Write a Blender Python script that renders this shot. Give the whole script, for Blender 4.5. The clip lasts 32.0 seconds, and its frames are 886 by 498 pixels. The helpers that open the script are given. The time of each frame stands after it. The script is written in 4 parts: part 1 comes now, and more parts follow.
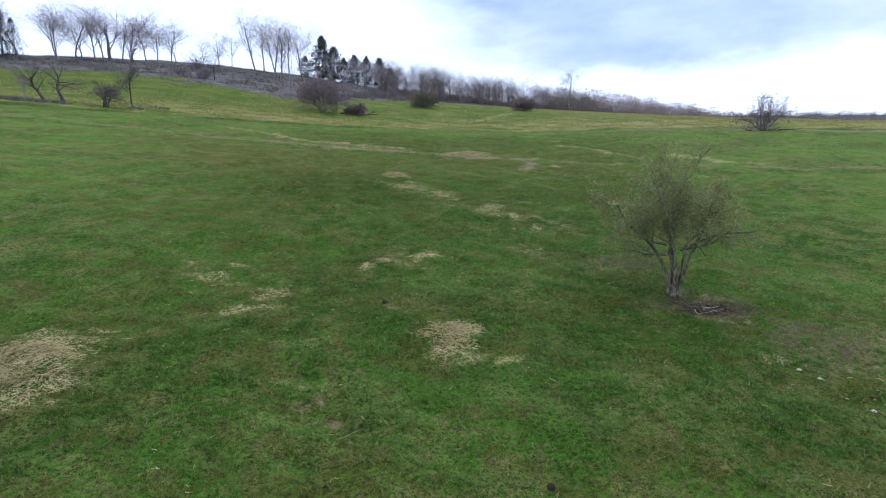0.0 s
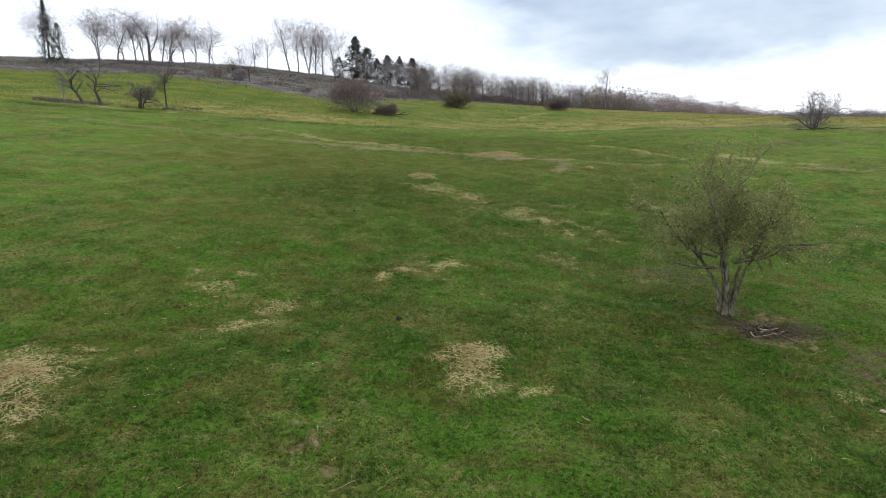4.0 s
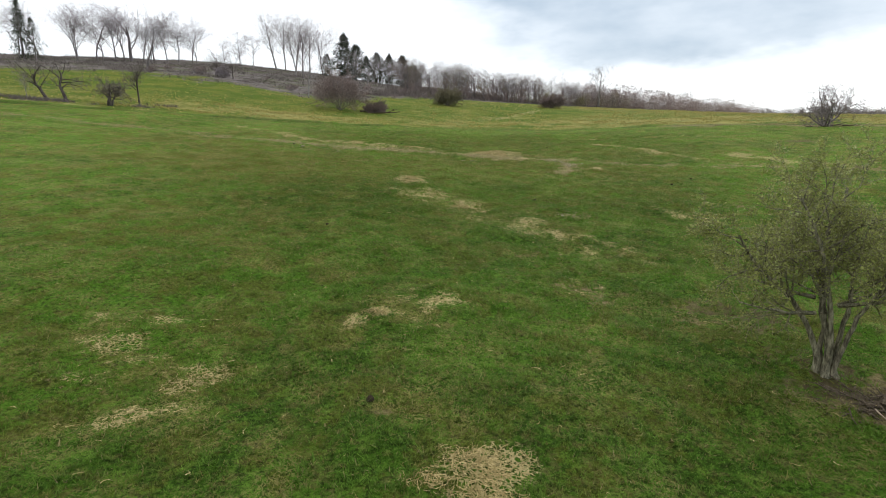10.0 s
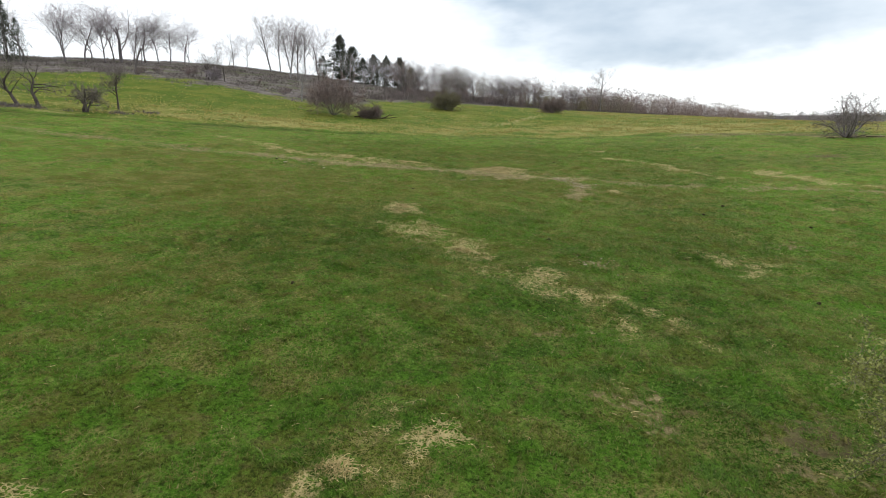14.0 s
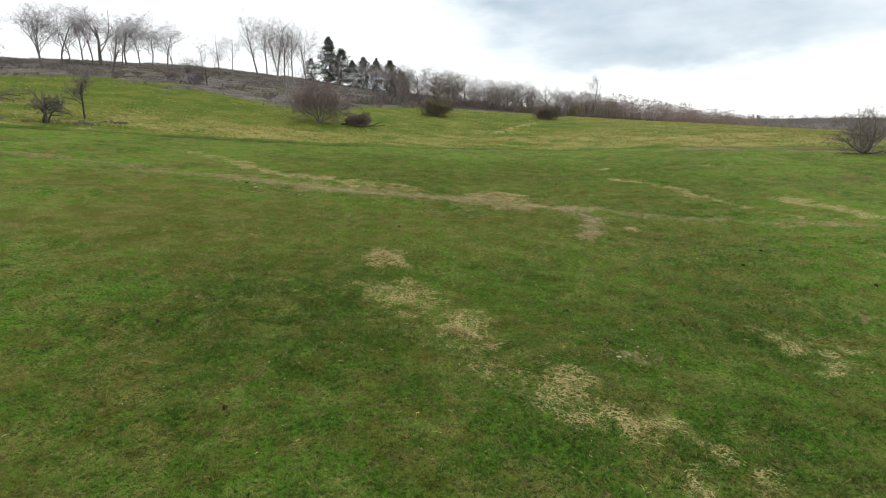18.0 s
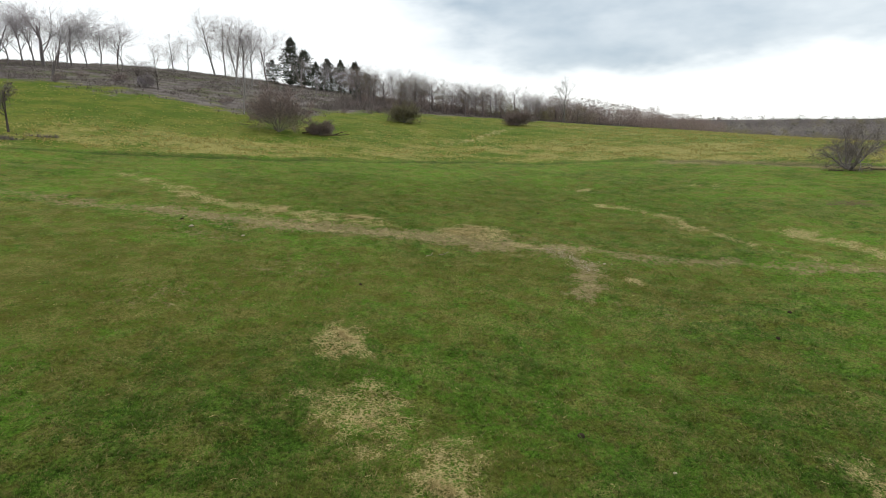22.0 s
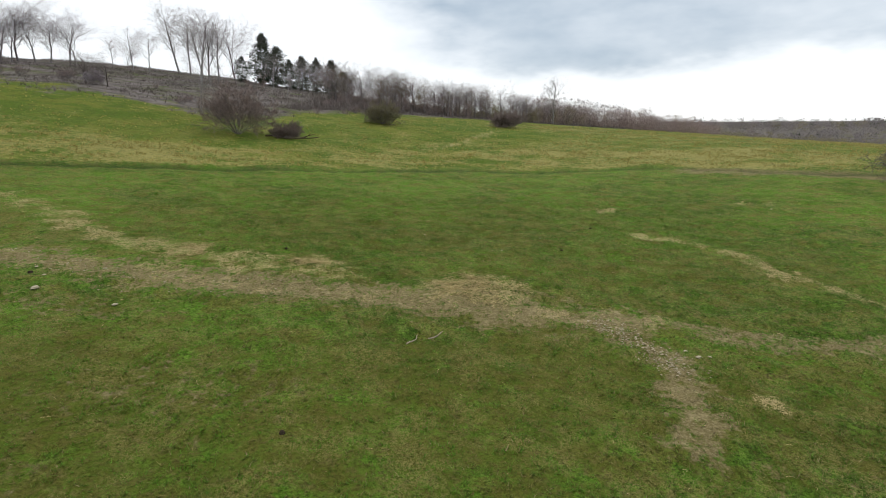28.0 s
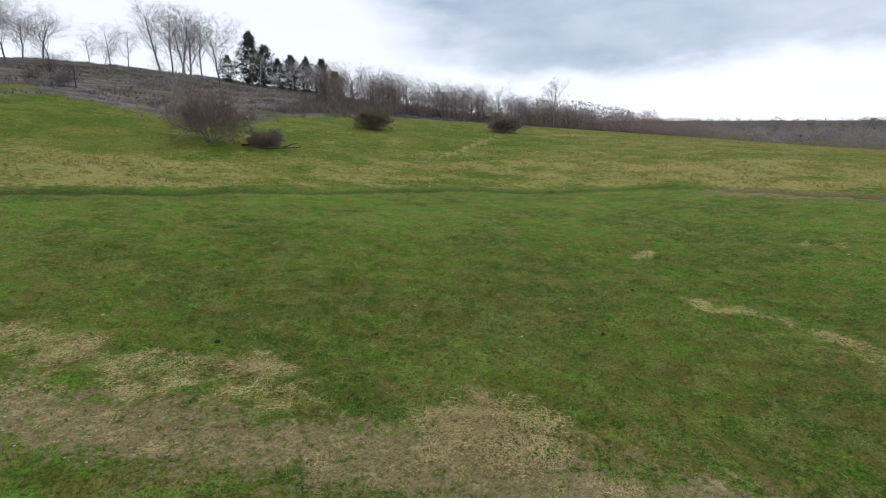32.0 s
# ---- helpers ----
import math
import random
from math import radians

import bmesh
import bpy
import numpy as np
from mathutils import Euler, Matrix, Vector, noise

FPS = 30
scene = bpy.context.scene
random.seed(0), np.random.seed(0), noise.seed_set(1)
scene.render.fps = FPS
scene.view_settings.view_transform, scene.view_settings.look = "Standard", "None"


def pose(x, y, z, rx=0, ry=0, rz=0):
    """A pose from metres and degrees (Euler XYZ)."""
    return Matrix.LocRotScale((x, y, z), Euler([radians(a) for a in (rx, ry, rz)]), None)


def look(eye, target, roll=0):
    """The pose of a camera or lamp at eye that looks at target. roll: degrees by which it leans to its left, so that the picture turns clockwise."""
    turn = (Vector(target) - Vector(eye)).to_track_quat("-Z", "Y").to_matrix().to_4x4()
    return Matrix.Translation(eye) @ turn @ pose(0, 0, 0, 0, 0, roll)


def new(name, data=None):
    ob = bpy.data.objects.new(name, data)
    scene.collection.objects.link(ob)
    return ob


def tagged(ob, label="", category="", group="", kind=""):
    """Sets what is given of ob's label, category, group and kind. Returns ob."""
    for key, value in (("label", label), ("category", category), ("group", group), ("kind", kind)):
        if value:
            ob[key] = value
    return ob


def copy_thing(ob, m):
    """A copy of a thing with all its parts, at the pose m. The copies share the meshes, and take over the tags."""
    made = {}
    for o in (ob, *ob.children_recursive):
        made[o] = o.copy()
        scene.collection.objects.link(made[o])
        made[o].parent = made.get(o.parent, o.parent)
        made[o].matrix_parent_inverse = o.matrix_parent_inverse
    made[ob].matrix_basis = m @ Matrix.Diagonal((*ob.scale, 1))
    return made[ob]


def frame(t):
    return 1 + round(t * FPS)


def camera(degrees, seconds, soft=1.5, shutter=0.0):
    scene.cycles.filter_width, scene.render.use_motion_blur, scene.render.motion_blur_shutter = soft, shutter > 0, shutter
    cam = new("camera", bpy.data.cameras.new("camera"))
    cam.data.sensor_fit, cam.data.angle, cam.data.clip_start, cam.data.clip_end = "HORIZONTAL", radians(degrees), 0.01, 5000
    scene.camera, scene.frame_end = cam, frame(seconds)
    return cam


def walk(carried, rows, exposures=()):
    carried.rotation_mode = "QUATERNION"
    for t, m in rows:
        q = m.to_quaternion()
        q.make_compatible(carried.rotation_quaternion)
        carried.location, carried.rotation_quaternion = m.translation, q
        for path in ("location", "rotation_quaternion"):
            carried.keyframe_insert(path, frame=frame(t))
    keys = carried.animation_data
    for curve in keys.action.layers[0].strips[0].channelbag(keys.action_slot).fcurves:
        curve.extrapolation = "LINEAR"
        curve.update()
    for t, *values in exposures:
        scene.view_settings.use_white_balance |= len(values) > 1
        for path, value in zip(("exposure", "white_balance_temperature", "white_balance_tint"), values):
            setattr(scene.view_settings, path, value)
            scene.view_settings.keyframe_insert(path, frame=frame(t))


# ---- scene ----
cam = camera(77.3, 32.0, 1.0)
PATH = [
    (0, (0.48, 0.814, 7.57), (0.433, 2.769, 7.154), -0.5),
    (0.5, (0.435, 1.331, 7.492), (0.336, 3.286, 7.077), -0.5),
    (1, (0.41, 1.893, 7.459), (0.261, 3.844, 7.044), -0.5),
    (1.5, (0.367, 2.413, 7.425), (0.2, 4.362, 7.011), -0.6),
    (2, (0.46, 2.841, 7.418), (0.281, 4.789, 7.003), -0.6),
    (2.5, (0.582, 2.957, 7.449), (0.405, 4.905, 7.034), -0.6),
    (3, (0.678, 2.912, 7.5), (0.504, 4.86, 7.084), -0.7),
    (3.5, (0.753, 2.873, 7.508), (0.585, 4.822, 7.093), -0.7),
    (5.5, (0.83, 3.14, 7.48), (0.675, 5.091, 7.066), -0.7),
    (6, (0.73, 3.543, 7.418), (0.577, 5.494, 7.005), -0.7),
    (6.5, (0.627, 3.94, 7.382), (0.475, 5.891, 6.971), -0.6),
    (7, (0.564, 4.427, 7.365), (0.403, 6.378, 6.954), -0.7),
    (7.5, (0.537, 5.022, 7.294), (0.362, 6.972, 6.883), -0.6),
    (8, (0.523, 5.697, 7.238), (0.348, 7.646, 6.827), -0.6),
    (8.5, (0.489, 6.427, 7.173), (0.317, 8.376, 6.76), -0.7),
    (9, (0.416, 7.156, 7.122), (0.259, 9.106, 6.707), -0.7),
    (9.5, (0.37, 7.93, 7.153), (0.23, 9.881, 6.737), -0.7),
    (10, (0.316, 8.721, 7.354), (0.184, 10.673, 6.936), -0.8),
    (10.5, (0.28, 9.589, 7.619), (0.154, 11.541, 7.201), -0.8),
    (11, (0.308, 10.381, 7.868), (0.172, 12.333, 7.449), -0.8),
    (11.5, (0.272, 11.121, 8.04), (0.126, 13.072, 7.623), -0.7),
    (12, (0.196, 11.77, 8.226), (0.055, 13.721, 7.809), -0.7),
    (12.5, (0.156, 12.499, 8.319), (0.015, 14.45, 7.904), -0.6),
    (13, (0.069, 13.253, 8.349), (-0.07, 15.204, 7.936), -0.6),
    (13.5, (0.02, 13.923, 8.474), (-0.114, 15.875, 8.06), -0.6),
    (14, (0.004, 14.783, 8.635), (-0.12, 16.736, 8.221), -0.6),
    (14.5, (-0.077, 15.755, 8.753), (-0.2, 17.708, 8.339), -0.5),
    (16.5, (-0.139, 19.09, 9.749), (-0.253, 21.043, 9.336), -0.4),
    (17, (-0.294, 19.774, 10.041), (-0.4, 21.728, 9.628), -0.5),
    (17.5, (-0.415, 20.423, 10.275), (-0.511, 22.378, 9.863), -0.4),
    (18, (-0.376, 21.281, 10.429), (-0.468, 23.237, 10.018), -0.4),
    (18.5, (-0.401, 22.085, 10.696), (-0.497, 24.039, 10.283), -0.4),
    (19, (-0.433, 22.919, 10.94), (-0.531, 24.874, 10.529), -0.4),
    (19.5, (-0.554, 23.765, 11.182), (-0.652, 25.72, 10.772), -0.3),
    (20, (-0.734, 24.584, 11.444), (-0.828, 26.539, 11.035), -0.2),
    (20.5, (-0.83, 25.436, 11.758), (-0.898, 27.393, 11.348), -0.2),
    (21, (-0.835, 26.32, 12.053), (-0.868, 28.277, 11.642), -0.3),
    (21.5, (-0.819, 27.123, 12.298), (-0.826, 29.08, 11.886), -0.3),
    (22, (-0.768, 28.07, 12.477), (-0.746, 30.027, 12.066), -0.4),
    (22.5, (-0.804, 29.169, 12.616), (-0.736, 31.125, 12.204), -0.2),
    (23, (-0.79, 30.237, 12.75), (-0.704, 32.192, 12.337), -0.3),
    (23.5, (-0.907, 31.329, 12.845), (-0.821, 33.284, 12.431), -0.3),
    (24, (-0.92, 32.482, 12.955), (-0.832, 34.436, 12.54), -0.3),
    (24.5, (-0.857, 33.541, 13.009), (-0.773, 35.495, 12.593), -0.4),
    (25, (-0.811, 34.565, 12.998), (-0.727, 36.52, 12.583), -0.5),
    (25.5, (-0.922, 35.615, 13.046), (-0.838, 37.569, 12.63), -0.4),
    (27.5, (-0.95, 41.177, 12.732), (-0.854, 43.133, 12.324), -0.3),
    (28, (-0.969, 42.725, 12.798), (-0.88, 44.681, 12.391), -0.3),
    (28.5, (-1.088, 44.156, 12.8), (-1.003, 46.112, 12.395), -0.3),
    (29, (-1.199, 45.402, 12.775), (-1.104, 47.358, 12.369), -0.3),
    (29.5, (-1.242, 46.688, 12.747), (-1.141, 48.644, 12.342), -0.3),
    (30, (-1.195, 48.048, 12.67), (-1.094, 50.004, 12.263), -0.2),
    (30.5, (-1.031, 49.405, 12.861), (-0.933, 51.361, 12.452), -0.2),
    (31, (-0.829, 50.707, 13.34), (-0.733, 52.662, 12.931), -0.3),
    (31.5, (-0.742, 52.055, 14.074), (-0.639, 54.01, 13.662), -0.2),
    (32, (-0.594, 53.503, 14.8), (-0.486, 55.457, 14.386), -0.2),
]
EXPOSURES = [(0.0, 0.22, 5140, 16), (3.0, 0.22, 5780, 12), (8.0, 0.24, 6340, 9), (12.0, 0.27, 6260, 9), (19.0, 0.24, 6460, 7), (24.0, 0.07, 6460, 7), (29.0, 0.05, 6260, 10), (32.0, -0.07, 5980, 13)]
walk(cam, [(t, look(eye, target, roll)) for t, eye, target, roll in PATH], EXPOSURES)

# ---- world and light ----
world = bpy.data.worlds.new("overcast_sky")
scene.world = world
world.use_nodes = True


class Nodes:
    """Short hand for building node trees."""

    def __init__(self, tree):
        self.tree = tree
        tree.nodes.clear()

    def add(self, kind, **inputs):
        n = self.tree.nodes.new(kind)
        for k, v in inputs.items():
            n.inputs[k.replace("_", " ")].default_value = v
        return n

    def link(self, a, b):
        self.tree.links.new(a, b)

    def put(self, socket, v):
        if isinstance(v, bpy.types.NodeSocket):
            self.link(v, socket)
        else:
            socket.default_value = v

    def math(self, op, a, b=0.0, clamp=False):
        n = self.tree.nodes.new("ShaderNodeMath")
        n.operation, n.use_clamp = op, clamp
        self.put(n.inputs[0], a), self.put(n.inputs[1], b)
        return n.outputs[0]

    def mix(self, f, a, b, blend="MIX"):
        n = self.tree.nodes.new("ShaderNodeMix")
        n.data_type, n.blend_type = "RGBA", blend
        self.put(n.inputs[0], f)
        for s, v in ((n.inputs[6], a), (n.inputs[7], b)):
            self.put(s, v if isinstance(v, bpy.types.NodeSocket) else (*v, 1))
        return n.outputs[2]

    def noise(self, vector, scale, detail=3.0, rough=0.55, lacunarity=2.0):
        n = self.add("ShaderNodeTexNoise", Scale=scale, Detail=detail, Roughness=rough, Lacunarity=lacunarity)
        self.link(vector, n.inputs["Vector"])
        return n.outputs["Fac"]

    def step(self, v, lo, hi):
        n = self.tree.nodes.new("ShaderNodeMapRange")
        n.interpolation_type = "SMOOTHSTEP"
        self.put(n.inputs[0], v)
        self.put(n.inputs[1], lo), self.put(n.inputs[2], hi)
        return n.outputs[0]

    def stretch(self, vector, scale):
        n = self.tree.nodes.new("ShaderNodeMapping")
        self.link(vector, n.inputs["Vector"])
        n.inputs["Scale"].default_value = scale
        return n.outputs[0]


SUN_HEIGHT, SUN_TURN = radians(42), radians(25)
k = Nodes(world.node_tree)
way = k.add("ShaderNodeTexCoord").outputs["Generated"]
xyz = k.add("ShaderNodeSeparateXYZ")
k.link(way, xyz.inputs[0])
sky = k.add("ShaderNodeTexSky")
sky.sky_type, sky.sun_disc = "NISHITA", False
sky.sun_elevation, sky.sun_rotation = SUN_HEIGHT, SUN_TURN
# high stratus: bright veil, with one broad grey bank that begins ahead and spreads to the east
slow = k.math("SUBTRACT", k.noise(k.stretch(way, (1.0, 1.0, 3.0)), 2.6, 2.0, 0.4), 0.5)
puff = k.math("SUBTRACT", k.noise(k.stretch(way, (1.0, 1.0, 2.6)), 7.0, 4.0, 0.52), 0.5)
edge = k.math("ADD", xyz.outputs["Z"], k.math("ADD", k.math("MULTIPLY", slow, 0.05), k.math("MULTIPLY", puff, 0.055)))
edge = k.math("SUBTRACT", edge, k.math("MULTIPLY", k.step(xyz.outputs["X"], 0.32, 0.62), 0.02))
bank = k.step(edge, 0.078, 0.118)
east = k.step(k.math("ADD", xyz.outputs["X"], k.math("ADD", k.math("MULTIPLY", slow, 0.3), k.math("MULTIPLY", puff, 0.22))), -0.10, 0.14)
body = k.math("ADD", 0.80, k.math("ADD", k.math("MULTIPLY", puff, 0.9), k.math("MULTIPLY", slow, 0.9)))
grey = k.math("MULTIPLY", k.math("MULTIPLY", bank, k.math("ADD", k.math("MULTIPLY", east, 0.97), 0.03)), body, True)
low = k.step(k.noise(k.stretch(way, (2.0, 2.0, 7.0)), 2.2, 4.0, 0.5), 0.5, 0.75)
veil = k.mix(k.math("MULTIPLY", low, 0.14), (1.10, 1.11, 1.12), (0.74, 0.79, 0.86))
cloud = k.mix(grey, veil, (0.43, 0.515, 0.605))
glow = k.add("ShaderNodeBackground", Strength=1.0)
k.link(cloud, glow.inputs["Color"])
blue = k.add("ShaderNodeBackground", Strength=0.1)
k.link(sky.outputs[0], blue.inputs["Color"])
both = k.add("ShaderNodeMixShader", Fac=0.92)
k.link(blue.outputs[0], both.inputs[1]), k.link(glow.outputs[0], both.inputs[2])
k.link(both.outputs[0], k.add("ShaderNodeOutputWorld").inputs["Surface"])

sun_data = bpy.data.lights.new("sun", "SUN")
sun_data.energy, sun_data.angle, sun_data.color = 1.1, radians(25), (1.0, 0.96, 0.9)
sun = new("sun", sun_data)
sun.matrix_world = look((0, 0, 0), (-math.sin(SUN_TURN) * math.cos(SUN_HEIGHT), -math.cos(SUN_TURN) * math.cos(SUN_HEIGHT), -math.sin(SUN_HEIGHT)))

# ---- the lie of the land ----
GX = np.array([-260, -150, -95, -55, -20, 15, 50, 100, 200.0])
GY = np.array([-60, 20, 60, 100, 145, 190, 240, 310, 430.0])
LAND = np.array([
    [5.7, 2.1, 0.2, -1.3, -2.8, -4.6, -6.2, -7.3, -7.9],
    [17.1, 11.0, 7.8, 5.3, 2.7, 0.5, -0.3, -0.2, -0.1],
    [22.8, 15.6, 11.6, 8.4, 5.4, 3.6, 3.8, 3.6, 3.3],
    [28.6, 20.4, 15.7, 11.5, 7.8, 6.3, 7.0, 6.8, 5.9],
    [35.0, 26.1, 20.4, 14.8, 10.2, 8.2, 9.5, 9.3, 5.8],
    [40.2, 31.4, 26.0, 19.6, 15.4, 13.2, 12.2, 10.6, 5.4],
    [45.0, 37.4, 30.5, 25.0, 20.7, 17.4, 15.4, 12.3, 3.5],
    [47.0, 44.9, 38.9, 31.9, 26.8, 22.1, 17.8, 13.0, 2.0],
    [45.0, 45.5, 44.0, 39.5, 33.0, 27.5, 20.0, 11.0, 0.0],
])


def weights(knots, v):
    """Cubic weights of the knots at the places v."""
    v = np.clip(np.asarray(v, float), knots[0], knots[-1] - 1e-6)
    i = np.clip(np.searchsorted(knots, v, side="right") - 1, 0, len(knots) - 2)
    h = knots[i + 1] - knots[i]
    u = (v - knots[i]) / h
    w, r = np.zeros((len(v), len(knots))), np.arange(len(v))
    w[r, i] += 2 * u**3 - 3 * u**2 + 1
    w[r, i + 1] += 3 * u**2 - 2 * u**3
    for at, c in ((i, u**3 - 2 * u**2 + u), (i + 1, u**3 - u**2)):
        lo, hi = np.maximum(at - 1, 0), np.minimum(at + 1, len(knots) - 1)
        s = c * h / (knots[hi] - knots[lo])
        np.add.at(w, (r, hi), s)
        np.add.at(w, (r, lo), -s)
    return w


def smooth(v, lo, hi):
    u = np.clip((v - lo) / (hi - lo), 0, 1)
    return u * u * (3 - 2 * u)


waves_rng = np.random.default_rng(5)
WAVES = [(a, s / l, c / l, p) for l, a in ((0.9, 0.012), (1.7, 0.02), (3.1, 0.03), (6.5, 0.04), (13, 0.06), (1.3, 0.015), (2.3, 0.025))
         for s, c, p in [(math.sin(q) * 6.28, math.cos(q) * 6.28, f) for q, f in waves_rng.uniform(0, 6.28, (2, 2))]]


def land(x, y):
    """The height of the ground."""
    x, y = np.ravel(np.asarray(x, float)), np.ravel(np.asarray(y, float))
    z = np.einsum("ni,ij,nj->n", weights(GY, y), LAND, weights(GX, x))
    far = 9 + 9 * smooth(y, 500, 900) + 34 * smooth(y, 900, 2200) + 30 * smooth(-x, 100, 500)
    z = z + (far - z) * smooth(y, 440, 640)
    near = 1 - smooth(np.hypot(x, y - 50), 60, 160)
    for a, p, q, f in WAVES:
        z = z + near * a * np.sin(p * x + q * y + f)
    return z


def ground_at(x, y):
    return float(land([x], [y])[0])


def lattice(x, y, size, seed):
    """Smooth random field from 0 to 1."""
    rng = np.random.default_rng(seed)
    table = rng.random((64, 64))
    u, v = np.asarray(x) / size, np.asarray(y) / size
    i, j = np.floor(u).astype(int), np.floor(v).astype(int)
    a, b = smooth(u - i, 0, 1), smooth(v - j, 0, 1)
    g = lambda m, n: table[m % 64, n % 64]  # noqa: E731
    return (g(i, j) * (1 - a) + g(i + 1, j) * a) * (1 - b) + (g(i, j + 1) * (1 - a) + g(i + 1, j + 1) * a) * b


def along(x, y, line, wide):
    """1 on a line of points, falling to 0 at its width."""
    best = np.full(len(x), 1e9)
    for (x0, y0), (x1, y1) in zip(line[:-1], line[1:]):
        dx, dy = x1 - x0, y1 - y0
        t = np.clip(((x - x0) * dx + (y - y0) * dy) / (dx * dx + dy * dy), 0, 1)
        best = np.minimum(best, np.hypot(x - x0 - t * dx, y - y0 - t * dy))
    return 1 - smooth(best, wide * 0.1, wide * 1.25)


def blots(x, y, spots):
    out = np.zeros(len(x))
    for cx, cy, rx, ry, s in spots:
        out = np.maximum(out, s * (1 - smooth(np.hypot((x - cx) / rx, (y - cy) / ry), 0.15, 1.4)))
    return out


# straw that was fed out: heaps and scattered patches (x, y, half widths, cover)
STRAW_NEAR = [(-11.2, 14.0, 2.7, 2.0, 1.0), (0.15, 17.6, 1.25, 1.1, 1.0), (1.3, 16.4, 0.5, 0.4, 0.7), (-6.9, 18.7, 0.9, 0.6, 0.7), (-9.4, 22.0, 1.0, 0.7, 0.6),
              (-8.6, 23.8, 0.9, 0.6, 0.55), (-10.4, 23.0, 0.9, 0.5, 0.55), (-7.9, 21.1, 1.1, 0.7, 0.6), (-6.6, 20.8, 0.8, 0.6, 0.55), (-8.6, 19.6, 0.7, 0.5, 0.5),
              (-2.9, 24.7, 0.5, 0.5, 0.95), (-0.8, 26.8, 1.5, 0.8, 0.95), (-2.6, 26.5, 0.8, 0.5, 0.75), (-1.9, 23.8, 0.8, 0.4, 0.55), (-3.4, 12.6, 0.5, 0.3, 0.45), (-5.2, 11.6, 0.6, 0.4, 0.5)]
STRAW_FAR = [(-4.95, 50.6, 1.15, 1.75, 1.0), (-2.6, 44.9, 1.3, 0.9, 0.9), (-0.6, 42.0, 1.2, 0.9, 0.9), (-1.4, 43.3, 0.9, 0.8, 0.75), (0.1, 40.4, 1.0, 0.7, 0.85), (1.6, 38.7, 1.2, 0.8, 0.75),
             (2.6, 36.8, 1.1, 0.7, 0.7), (4.2, 35.8, 1.3, 0.8, 0.7), (7.2, 32.6, 0.9, 0.6, 0.65), (12.8, 42.8, 1.7, 1.0, 0.8), (12.2, 40.2, 0.5, 0.6, 0.75), (14.4, 41.0, 1.2, 1.1, 0.65),
             (24.0, 54.4, 1.5, 0.9, 0.6), (1.8, 70.8, 2.7, 2.7, 1.0), (16.3, 93.0, 2.3, 1.2, 0.9), (-14.9, 75.7, 2.1, 1.6, 0.95), (-11.6, 75.0, 1.4, 0.8, 0.9), (-7.3, 74.8, 1.8, 1.1, 0.95),
             (-9.2, 73.5, 0.8, 0.6, 0.9), (-4.9, 73.2, 1.1, 0.5, 0.8), (-18.6, 77.2, 1.4, 0.9, 0.85), (10.4, 59.3, 0.5, 0.4, 0.8), (5.4, 68.4, 1.5, 0.7, 0.6), (9.4, 66.4, 1.8, 0.6, 0.55)]
STRAW_LINES = [([(-24, 73), (-16, 70.8), (-8, 70), (-1, 69), (7, 67)], 2.4, 0.27), ([(-4.4, 46), (-1, 43), (1.5, 38.7), (4, 35.8), (7.5, 33.2)], 2.3, 0.5), ([(-33.5, 88), (-27.3, 83.5), (-20.2, 77.9), (-13.5, 75.4), (-6.5, 73.4)], 1.5, 0.75),
               ([(-21, 74.2), (-13, 72.8), (-5.4, 72.0)], 1.0, 0.5), ([(15.2, 82.4), (17.5, 81.4), (19.8, 78.6), (20.3, 72), (23.6, 67), (27, 62)], 1.1, 0.8),
               ([(27.6, 72.2), (29.6, 68.4), (29.4, 65.6), (34, 62)], 1.4, 0.75),
               ([(0.5, 154), (8, 166), (11.8, 175), (21.2, 196)], 1.4, 1.0), ([(-78, 95), (-66, 96), (-52, 99)], 1.6, 0.4),
               ([(24, 96), (34, 93)], 1.0, 0.35), ([(10.4, 17.2), (11.4, 14), (14, 11)], 0.7, 0.45)]
DIRT_LINES = [([(-70, 79), (-46, 76), (-33, 74.7), (-22, 73)], 1.5, 0.62), ([(-24, 73.4), (-15, 71.4)], 2.7, 0.8), ([(-15, 71.4), (-7, 70), (1, 68.6), (8, 66.8)], 2.6, 0.9),
              ([(8, 66.8), (13, 65), (19, 64), (28, 61.5), (45, 57)], 1.2, 0.7), ([(7.4, 66.4), (8.8, 62.5), (8.2, 60), (7.2, 57.6)], 1.5, 0.85),
              ([(38, 118), (50, 111), (62, 104), (78, 97)], 5.0, 0.95), ([(-78, 98), (-66, 99.5), (-58, 104), (-54, 112)], 2.5, 0.8),
              ([(24, 64), (29, 62)], 0.9, 0.6)]
